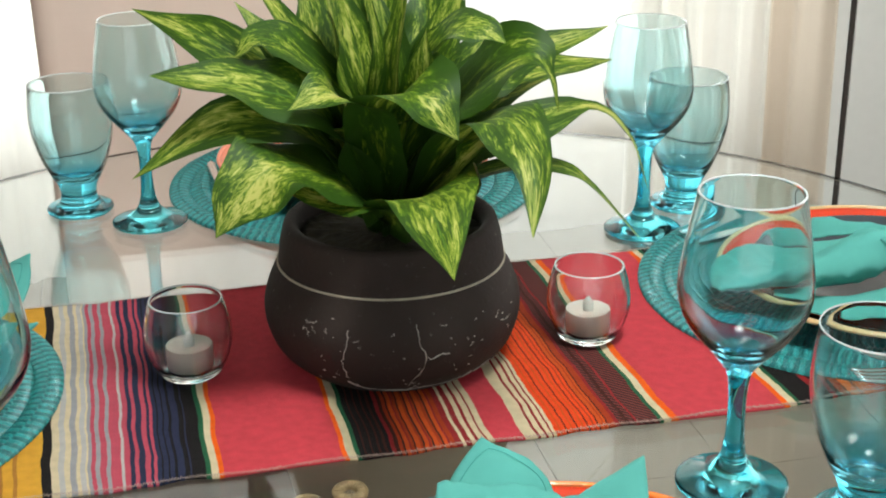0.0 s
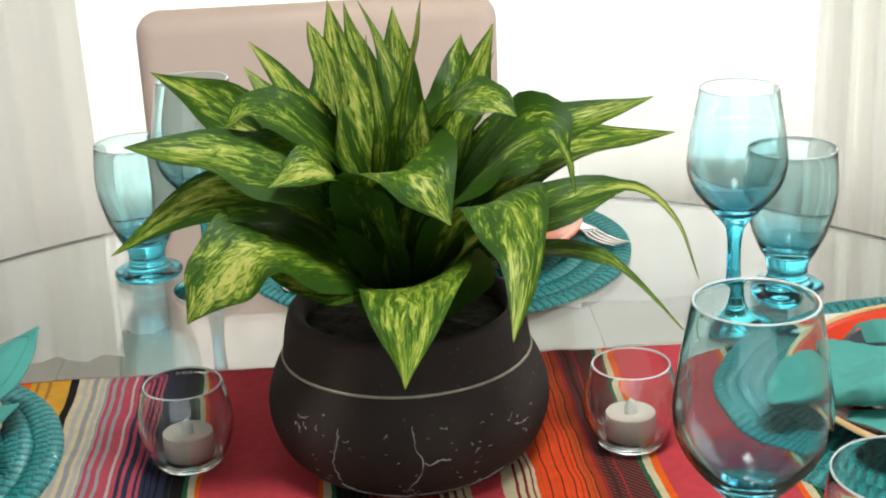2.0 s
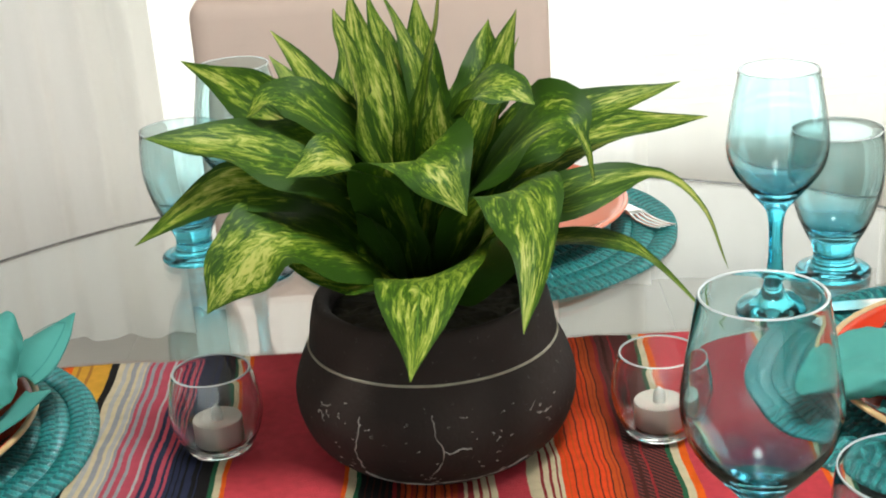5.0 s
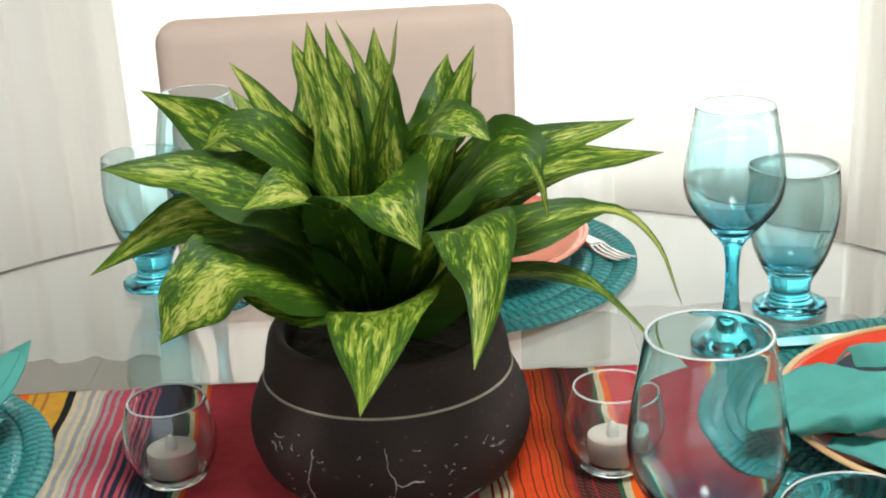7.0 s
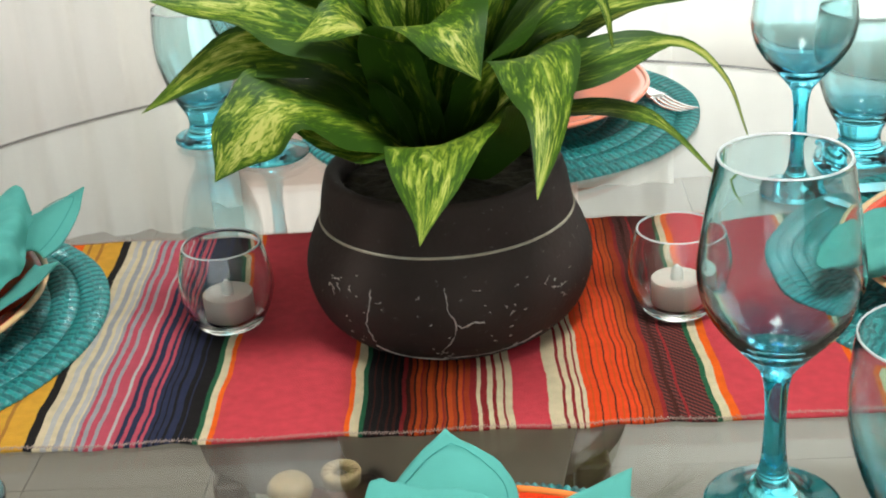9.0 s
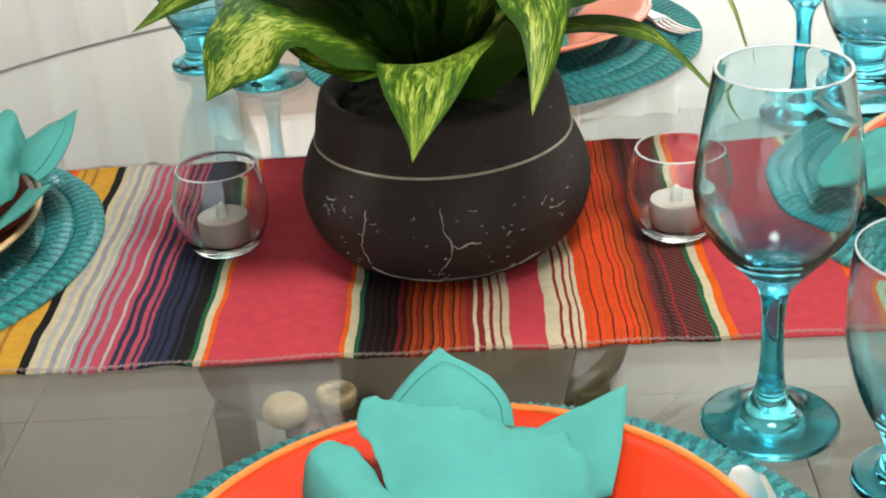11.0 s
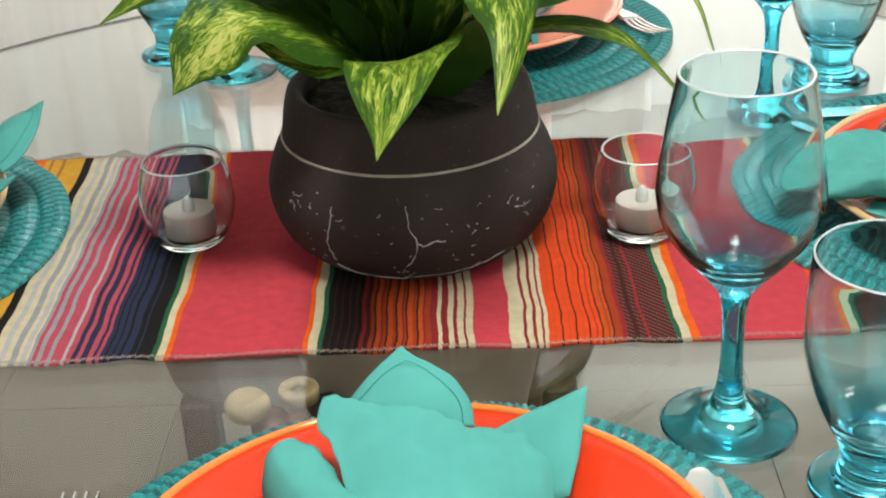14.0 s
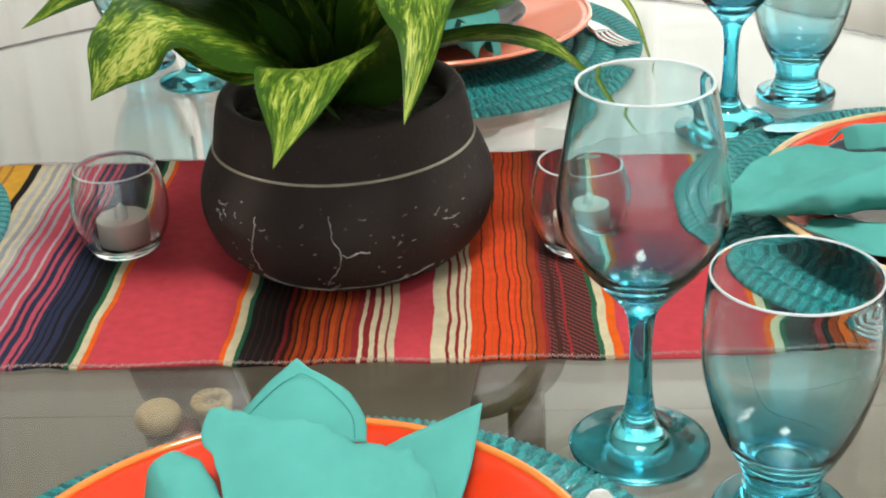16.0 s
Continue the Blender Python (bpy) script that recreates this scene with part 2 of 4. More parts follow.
    b.inputs["Strength"].default_value, b.inputs["Distance"].default_value = 0.10, 0.002
    l.new(w.outputs["Fac"], b.inputs["Height"])
    l.new(b.outputs[0], p.inputs["Normal"])
    tr = n.new("ShaderNodeBsdfTranslucent")
    l.new(rib.outputs[2], tr.inputs[0])
    ms = n.new("ShaderNodeMixShader")
    ms.inputs[0].default_value = 0.22
    l.new(p.outputs[0], ms.inputs[1])
    l.new(tr.outputs[0], ms.inputs[2])
    l.new(ms.outputs[0], n["Material Output"].inputs[0])
    return m


M_LEAF = leaf_material()


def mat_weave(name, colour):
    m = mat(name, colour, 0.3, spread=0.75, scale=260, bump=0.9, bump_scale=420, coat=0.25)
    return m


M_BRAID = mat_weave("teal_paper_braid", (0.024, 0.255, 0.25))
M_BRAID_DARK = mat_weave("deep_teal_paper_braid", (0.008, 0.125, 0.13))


# ---- mesh helpers ----
def finish(bm, name, smooth=True):
    me = bpy.data.meshes.new(name)
    bm.normal_update()
    for f in bm.faces:
        f.smooth = smooth
    bm.to_mesh(me)
    bm.free()
    return me


def part(name, bm, material, parent=None, label="", smooth=True):
    me = bm if isinstance(bm, bpy.types.Mesh) else finish(bm, name, smooth)
    if material and not me.materials:
        me.materials.append(material)
    ob = new(name, me)
    if parent:
        ob.parent = parent
    if label:
        ob["label"] = label
    return ob


def thing(name, m, label, category, group="", kind=""):
    ob = new(name)
    ob.empty_display_size = 0.05
    ob.matrix_world = m
    return tagged(ob, label, category, group, kind)


def box(sx, sy, sz, at=(0, 0, 0), bevel=0.0, seg=2):
    """A box whose base centre stands at `at`."""
    bm = bmesh.new()
    bmesh.ops.create_cube(bm, size=1)
    bmesh.ops.scale(bm, vec=(sx, sy, sz), verts=bm.verts)
    bmesh.ops.translate(bm, vec=(at[0], at[1], at[2] + sz / 2), verts=bm.verts)
    if bevel:
        bmesh.ops.bevel(bm, geom=bm.edges[:], offset=bevel, segments=seg, affect="EDGES", profile=0.5)
    return bm


def lathe(profile, seg=64, wobble=None):
    """Turns (radius, height) pairs about z; radius 0 closes to a point."""
    bm = bmesh.new()
    rings = []
    for r, z in profile:
        if r <= 1e-6:
            rings.append([bm.verts.new((0, 0, z))])
        else:
            rings.append([bm.verts.new((r * math.cos(2 * math.pi * k / seg), r * math.sin(2 * math.pi * k / seg), z)) for k in range(seg)])
    for a, b in zip(rings, rings[1:]):
        for k in range(seg):
            j = (k + 1) % seg
            if len(a) == 1 and len(b) == 1:
                continue
            if len(a) == 1:
                bm.faces.new((a[0], b[j], b[k]))
            elif len(b) == 1:
                bm.faces.new((a[k], a[j], b[0]))
            else:
                bm.faces.new((a[k], a[j], b[j], b[k]))
    bmesh.ops.recalc_face_normals(bm, faces=bm.faces)
    return bm


def smooth_profile(points, steps=6):
    """Catmull-Rom through (r, z) points."""
    p = [Vector(q) for q in points]
    p = [p[0]] + p + [p[-1]]
    out = []
    for k in range(1, len(p) - 2):
        for s in range(steps):
            t = s / steps
            a, b, c, d = p[k - 1 : k + 3]
            q = 0.5 * (2 * b + (c - a) * t + (2 * a - 5 * b + 4 * c - d) * t * t + (3 * b - a - 3 * c + d) * t**3)
            out.append((max(q.x, 0.0), q.y))
    out.append(tuple(p[-1]))
    return out


def tube(points, radius, seg=6):
    """A round tube along points; radius may be a list."""
    bm = bmesh.new()
    rings = []
    for k, q in enumerate(points):
        q = Vector(q)
        a = Vector(points[max(k - 1, 0)])
        b = Vector(points[min(k + 1, len(points) - 1)])
        d = (b - a).normalized()
        side = d.cross(Vector((0, 0, 1)) if abs(d.z) < 0.9 else Vector((1, 0, 0))).normalized()
        up = side.cross(d)
        r = radius[k] if isinstance(radius, (list, tuple)) else radius
        rings.append([bm.verts.new(q + r * (math.cos(2 * math.pi * s / seg) * side + math.sin(2 * math.pi * s / seg) * up)) for s in range(seg)])
    for a, b in zip(rings, rings[1:]):
        for s in range(seg):
            bm.faces.new((a[s], a[(s + 1) % seg], b[(s + 1) % seg], b[s]))
    bm.faces.new(rings[0][::-1])
    bm.faces.new(rings[-1])
    bmesh.ops.recalc_face_normals(bm, faces=bm.faces)
    return bm


def spline(points, steps):
    p = [Vector(q) for q in points]
    p = [2 * p[0] - p[1]] + p + [2 * p[-1] - p[-2]]
    out = []
    n = len(p) - 3
    for s in range(steps + 1):
        x = min(s / steps * n, n - 1e-6)
        k = int(x)
        t = x - k
        a, b, c, d = p[k : k + 4]
        out.append(0.5 * (2 * b + (c - a) * t + (2 * a - 5 * b + 4 * c - d) * t * t + (3 * b - a - 3 * c + d) * t**3))
    return out


# ---- room ----
T = 0.75  # height of the table's upper face
X0, X1, Y0, Y1, H = -2.4, 2.4, -3.0, 2.2, 2.5

floor_ob = tagged(part("floor", box(X1 - X0 + 0.4, Y1 - Y0 + 0.4, 0.1, ((X0 + X1) / 2, (Y0 + Y1) / 2, -0.104)), M_GROUT), "floor of beige ceramic tiles with grey grout", "floor", kind="structure")
tagged(part("ceiling", box(X1 - X0 + 0.4, Y1 - Y0 + 0.4, 0.1, ((X0 + X1) / 2, (Y0 + Y1) / 2, H)), M_CEIL), "white textured ceiling", "ceiling", kind="structure")


def wall_with_opening(name, along_x, pos, a, b, o0, o1, z0, z1, label):
    """A 0.14 m thick wall from a to b with one opening from o0 to o1, z0 to z1."""
    bm = bmesh.new()
    for lo, hi, za, zb in ((a, o0, 0, H), (o1, b, 0, H), (o0, o1, 0, z0), (o0, o1, z1, H)):
        mid, wide = (lo + hi) / 2, hi - lo
        c = bmesh.ops.create_cube(bm, size=1)["verts"]
        bmesh.ops.scale(bm, vec=(wide, 0.14, zb - za) if along_x else (0.14, wide, zb - za), verts=c)
        bmesh.ops.translate(bm, vec=(mid, pos, (za + zb) / 2) if along_x else (pos, mid, (za + zb) / 2), verts=c)
    return tagged(part(name, bm, M_WALL, smooth=False), label, "wall", kind="structure")


wall_with_opening("wall_north", True, Y1 + 0.07, X0, X1, -1.45, 2.25, 0.30, 2.3, "warm white wall with a wide window")
wall_with_opening("wall_east", False, X1 + 0.07, Y0, Y1, -0.45, 1.25, 0.7, 2.1, "warm white side wall with a window")
wall_with_opening("wall_south", True, Y0 - 0.07, X0, X1, -2.0, 1.4, 0.5, 2.4, "warm white wall with a window")
tagged(part("wall_west", box(0.14, Y1 - Y0, H, (X0 - 0.07, (Y0 + Y1) / 2, 0)), M_WALL, smooth=False), "plain warm white wall", "wall", kind="structure")


def window(name, m, w, h, label):
    t = thing(name, m, label, "window", kind="structure")
    for nm, sx, sz, x, z in (("window_frame", w, 0.05, 0, 0), ("window_frame", w, 0.05, 0, h - 0.05), ("window_frame", 0.05, h - 0.1, -w / 2 + 0.025, 0.05), ("window_frame", 0.05, h - 0.1, w / 2 - 0.025, 0.05), ("mullion", 0.04, h - 0.1, 0, 0.05)):
        part(nm, box(sx, 0.05, sz, (x, 0, z), 0.004), M_TRIM, t, smooth=False)
    for x in (-w / 4, w / 4):
        g = part("pane", box(w / 2 - 0.07, 0.006, h - 0.1, (x, 0, 0.05)), M_CLEAR, t, smooth=False)
        g.visible_shadow = False
    return t


window("window_1", pose(0.40, Y1 + 0.09, 0.30), 3.70, 2.0, "wide white-framed window, sunlit outside")
window("window_2", pose(X1 + 0.09, 0.4, 0.7, 0, 0, 90), 1.7, 1.4, "white-framed side window")
window("window_3", pose(-0.3, Y0 - 0.09, 0.5), 3.4, 1.9, "white-framed window")
for x, y, rz, w in ((0.2, Y1 + 0.9, 0, 6.0), (X1 + 0.9, 0.4, 90, 4.0), (-1.0, Y0 - 0.9, 0, 5.0)):
    bd = part("backdrop", box(w, 0.02, 3.6, (0, 0, 0)), M_OUTSIDE if y > 2 else M_DIM_OUTSIDE, smooth=False)
    bd.matrix_world = pose(x, y, -0.3, 0, 0, rz)
    tagged(bd, "pale daylight outside the window", "backdrop", kind="structure")

# horizontal blind in the wide window
blind = thing("window_blind", pose(0.27, Y1 - 0.03, 0.3), "white horizontal slat blind, half open", "blind")
slat_bm = box(2.0, 0.045, 0.003, (0, 0, 0), 0.001, 1)
slat_me = finish(slat_bm, "slat", False)
slat_me.materials.append(M_SLAT)
for k in range(50):
    s = part("slat", slat_me, None, blind)
    s.matrix_local = pose(0, 0, 0.02 + 0.04 * k, 28)
part("head_rail", box(2.02, 0.05, 0.04, (0, 0, 1.99), 0.004), M_SLAT, blind)
side_blind = thing("window_blind", pose(2.0, Y1 - 0.16, 0.02), "white horizontal slat blind beside the door", "blind")
side_slat = finish(box(0.64, 0.042, 0.003, (0, 0, 0), 0.001, 1), "slat", False)
side_slat.materials.append(M_SLAT)
for k in range(68):
    part("slat", side_slat, None, side_blind).matrix_local = pose(0, 0, 0.02 + 0.033 * k, 52)
part("head_rail", box(0.66, 0.05, 0.04, (0, 0, 2.27), 0.004), M_SLAT, side_blind)


def curtain(name, xa, xb, y, z0, z1, folds, depth, material, label, seed):
    rng = random.Random(seed)
    ph = [rng.uniform(0, 6.28) for _ in range(4)]
    nx, nz = folds * 12, 14
    bm = bmesh.new()
    rows = []
    for j in range(nz + 1):
        v = j / nz
        row = []
        for k in range(nx + 1):
            u = k / nx
            w = folds * 6.283 * (u + 0.02 * math.sin(5 * u + ph[0]) * (1 - v))
            d = depth * (math.sin(w + ph[1]) + 0.35 * math.sin(2.3 * w + ph[2])) * (0.75 + 0.25 * math.sin(3 * u + ph[3])) * (1 - 0.35 * v)
            row.append(bm.verts.new((xa + (xb - xa) * u + 0.01 * math.sin(3 * v + 9 * u), y + d, z0 + (z1 - z0) * v)))
        rows.append(row)
    for a, b in zip(rows, rows[1:]):
        for k in range(nx):
            bm.faces.new((a[k], a[k + 1], b[k + 1], b[k]))
    return tagged(part(name, bm, material), label, "curtain")


curtain("sheer_curtain", -0.78, 0.42, Y1 - 0.17, 0.02, 2.38, 11, 0.018, M_SHEER, "white sheer curtain glowing with daylight", 1)
curtain("sheer_curtain", 0.40, 1.30, Y1 - 0.15, 0.02, 2.38, 4, 0.008, M_SHEER_FINE, "white sheer curtain with the blind showing through", 2)
curtain("drape", -2.3, -0.62, Y1 - 0.27, 0.004, 2.40, 13, 0.02, M_DRAPE, "ivory drape hanging in soft folds", 3)
curtain("drape", 0.92, 1.27, Y1 - 0.27, 0.02, 2.40, 4, 0.03, M_DRAPE, "ivory drape drawn beside the window", 4)
curtain("drape", 1.25, 1.45, Y1 - 0.24, 0.02, 2.40, 2, 0.025, M_BEIGE, "narrow beige drape beside the door", 6)
rod = tagged(part("curtain_rod", tube([(-2.35, Y1 - 0.22, 2.42), (2.0, Y1 - 0.22, 2.42)], 0.012, 12), M_STEEL), "slim metal curtain rod over the window", "curtain rod")

# door casing and panel beside the drape
door = thing("door_1", pose(1.865, Y1 - 0.16, 0), "narrow pinkish white door panel in its casing", "door", kind="structure")
part("door_panel", box(0.16, 0.04, 2.04, (-0.25, 0, 0), 0.003), M_TRIM, door, smooth=False)
part("casing", box(0.05, 0.06, 2.1, (-0.375, 0, 0), 0.006), M_TRIM, door, smooth=False)
part("gap", box(0.012, 0.042, 2.04, (-0.338, 0.001, 0)), M_DARK, door, smooth=False)

baseboards = (("baseboard", box(X1 - X0 - 0.1, 0.015, 0.09, (0, Y1 - 0.009, 0.0), 0.003)), ("baseboard", box(0.015, Y1 - Y0 - 0.1, 0.09, (X0 + 0.009, (Y0 + Y1) / 2, 0.0), 0.003)))
for nm, bm in baseboards:
    tagged(part(nm, bm, M_TRIM, smooth=False), "white painted baseboard", "baseboard", kind="structure")

# ---- ceiling light ----
lamp = thing("ceiling_light", pose(0.25, -0.55, H), "round white flush ceiling light, switched on", "ceiling light")
part("frame", lathe([(0, 0), (0.26, 0), (0.265, -0.01), (0.26, -0.045), (0.245, -0.05), (0.24, -0.03), (0, -0.03)], 48), M_TRIM, lamp)
part("diffuser", lathe(smooth_profile([(0.238, -0.035), (0.22, -0.06), (0.16, -0.085), (0.08, -0.098), (0, -0.102)], 4), 48), glow("lit_diffuser", (1.0, 0.93, 0.85), 6.0), lamp, "glowing opal diffuser")

# ---- chair ----
def upholstered_chair(m):
    c = thing("dining_chair", m, "blush upholstered dining chair with a square padded back", "chair")
    b = box(0.455, 0.075, 0.56, (0, 0, 0), 0.028, 4)
    for v in b.verts:
        v.co.y += 0.05 * (v.co.z / 0.56) + 0.012 * math.cos(v.co.x * 6)
        v.co.x *= 1 + 0.03 * (v.co.z / 0.56)
    back = part("backrest", b, M_CHAIR, c)
    back.location = (0, 0.0, 0.402)
    s = bmesh.new()
    rim = [((0.26 * (abs(math.cos(a)) ** 0.6) * (1 if math.cos(a) > 0 else -1)), -0.25 + 0.25 * (abs(math.sin(a)) ** 0.6) * (1 if math.sin(a) > 0 else -1)) for a in (2 * math.pi * k / 48 for k in range(48))]
    layers = [[s.verts.new((x * f, -0.25 + (y + 0.25) * f, z)) for x, y in rim] for f, z in ((0.9, 0.36), (0.98, 0.37), (1.0, 0.395), (0.99, 0.42), (0.93, 0.445), (0.6, 0.455), (0.2, 0.457))]
    for p, q in zip(layers, layers[1:]):
        for k in range(48):
            s.faces.new((p[k], p[(k + 1) % 48], q[(k + 1) % 48], q[k]))
    s.faces.new(layers[0][::-1])
    s.faces.new(layers[-1])
    bmesh.ops.recalc_face_normals(s, faces=s.faces)
    part("seat", s, M_SEAT, c, "taupe padded seat")
    for x in (-0.2, 0.2):
        for y in (-0.45, -0.04):
            leg = part("leg", box(0.04, 0.04, 0.38, (x, y, 0), 0.006), M_CHAIR_LEG, c, smooth=False)
    return c


upholstered_chair(pose(-0.085, 0.80, 0, 0, 0, 1.5))

# ---- table ----
table = thing("dining_table", pose(0, 0, 0), "round clear glass dining table on a brown pedestal", "table")
R = 0.682
top = part("tabletop", lathe([(0, T), (R - 0.004, T), (R - 0.001, T - 0.0015), (R, T - 0.006), (R - 0.001, T - 0.0145), (R - 0.004, T - 0.016), (0, T - 0.016)], 160), M_TOP, table, "thick clear glass with a polished edge", smooth=False)
top.visible_shadow = False
part("pedestal", lathe(smooth_profile([(0.0, 0.0), (0.24, 0.0), (0.25, 0.03), (0.2, 0.06), (0.09, 0.12), (0.065, 0.3), (0.07, 0.5), (0.1, 0.66), (0.13, 0.73), (0.0, 0.7325)], 5), 48), M_PED, table, "stone pedestal flaring to foot and top")

M_CREAM = mat("cream_onyx", (0.17, 0.105, 0.045), 0.6, spread=0.6, scale=110, bump=0.4, bump_scale=150)
M_ARM = mat("red_brown_wood", (0.10, 0.035, 0.028), 0.4, spread=0.3, scale=30)
part("support_arm", tube(spline([(-0.06, -0.05, 0.62), (-0.075, -0.12, 0.66), (-0.088, -0.19, 0.69), (-0.088, -0.203, 0.712)], 10), 0.013, 12), M_ARM, table, "red-brown arm under the glass")
knob = part("support_knob", lathe(smooth_profile([(0, -0.018), (0.010, -0.017), (0.0145, -0.012), (0.0145, -0.006), (0.010, -0.0012), (0.0, -0.0008)], 4), 32), M_CREAM, table, "rounded cream onyx knob")
knob.location = (-0.101, -0.204, T - 0.0165)
pad = part("support_pad", lathe([(0.0055, -0.004), (0.0065, -0.0008), (0.0125, -0.0008), (0.0135, -0.003), (0.0125, -0.010), (0.0055, -0.009), (0.0055, -0.004)], 32), M_CREAM, table, "cream ring pad with a dark centre")
pad.location = (-0.068, -0.196, T - 0.0165)
stud = part("stud", lathe([(0, -0.0025), (0.003, -0.003), (0.005, -0.005), (0.0, -0.006)], 16), M_DARK, pad)
# Pale rays modelled in place of a flower-shaped reflection in the glass top.
for k in range(12):
    c, q = math.cos(k * math.pi / 6), math.sin(k * math.pi / 6)
    part("reflection_spoke", tube([(0.003 * c, 0.003 * q, -0.0006), (0.012 * c, 0.012 * q, -0.0006)], 0.0004, 4), M_CREAM, pad)

# ---- runner ----
# Weaving pattern, run by run: where each stripe begins (in thirds of a millimetre) and its dye.
WEST_RED = "-1700 red -1470 orange -1455 cream -1440 green -1430 black -1370 rust -1250 red -1140 cream -1125 red -1118 cream -1105 red -1040 orange -900 brown -870 orange -845 cream -830 green -820 black -740 brown -725 rust -640 red -560 orange -550 cream -530 green -520 red -330 orange -316 cream"
WEST_BLACK = "-300 green -290 black -245 navy -228 rose -219 navy -205 rose -190 grey -178 rose -160 grey -120 orange -104 rust -96 orange -72 gold -58 ochre -50 gold -30 ochre -22 gold 24 black 43 cream 58 silver 69 cream 80 grey 92 cream 100 silver"
GOLD_AND_GREY = "110 cream 114 grey 121 rose 129 grey 138 rose 150 grey 158 rose 178 silver 184 rose 195 navy 204 rose 212 navy 224 rose 234 navy 240 rose 246 navy 254 black 257 navy 266 black 269 navy 278 black 284 navy 298 black 308 navy 311 black 337 green 347 cream 361 orange 371 red 607 orange 616 cream 632 green 641 black"
NAVY_AND_BROWN = "652 brown 655 black 666 brown 669 black 680 brown 684 black 692 brown 698 black 706 maroon 714 brown 722 rust 729 brown 733 burnt 741 maroon 744 rust 751 black 754 burnt 763 rust 768 brown 772 burnt 780 maroon 783 rust 787 black 790 burnt 799 rust 806 brown"
RUST_AND_CREAM = "810 burnt 818 maroon 822 rust 832 maroon 845 cream 852 maroon 864 cream 874 maroon 881 cream 893 maroon 897 cream 910 red 974 cream 1000 maroon 1006 cream 1017 maroon 1023 cream 1032 maroon 1036 cream 1043 flame 1053 burnt 1056 flame 1066 brown 1069 flame 1079 burnt 1082 flame"
FLAME_AND_TWILL = "1091 brown 1094 flame 1103 burnt 1106 flame 1113 brown 1116 flame 1125 rust 1128 flame 1135 brown 1138 burnt 1147 rust 1150 burnt 1155 brown 1158 rust 1172 maroon 1180 twill 1192 brown 1200 twill 1212 maroon 1217 twill 1262 green 1272 cream 1288 orange 1304 red 1545 orange 1558 cream"
EAST_END = "1575 green 1585 black 1640 maroon 1655 black 1670 rust 1690 brown 1694 orange 1720 brown 1724 orange 1760 flame 1800 cream 1812 maroon 1820 cream 1830 maroon 1840 cream 1850 red 1900 navy 1950 rose 1970 navy 2000 grey 2020 rose 2050 cream 2080 black 2100 gold 2180 orange 2300"
STRIPES = " ".join((WEST_RED, WEST_BLACK, GOLD_AND_GREY, NAVY_AND_BROWN, RUST_AND_CREAM, FLAME_AND_TWILL, EAST_END))
DYE = {"red": (0.60, 0.056, 0.074), "orange": (0.86, 0.12, 0.010), "flame": (0.74, 0.062, 0.012), "cream": (0.64, 0.51, 0.335), "green": (0.022, 0.105, 0.05), "black": (0.014, 0.011, 0.011), "brown": (0.055, 0.015, 0.011),
       "burnt": (0.55, 0.075, 0.013), "rust": (0.36, 0.042, 0.012), "maroon": (0.26, 0.02, 0.022), "navy": (0.027, 0.031, 0.066), "grey": (0.33, 0.31, 0.33), "silver": (0.47, 0.43, 0.42), "rose": (0.50, 0.075, 0.11), "gold": (0.70, 0.34, 0.04), "ochre": (0.44, 0.18, 0.035)}
RY0, RY1 = -0.172, 0.172


def runner_slant(x, y):
    """Where a stripe that leaves the near hem at x lies at y, with the uneven run of hand weaving."""
    v = (y - RY0) / (RY1 - RY0)
    return x - 0.010 * v + 0.0009 * math.sin(6 * v + 9 * x) + 0.0006 * math.sin(29 * v + 41 * x) + 0.0008 * noise.noise((x * 60, y * 55, 3)) + 0.0005 * noise.noise((x * 90, y * 260, 7))


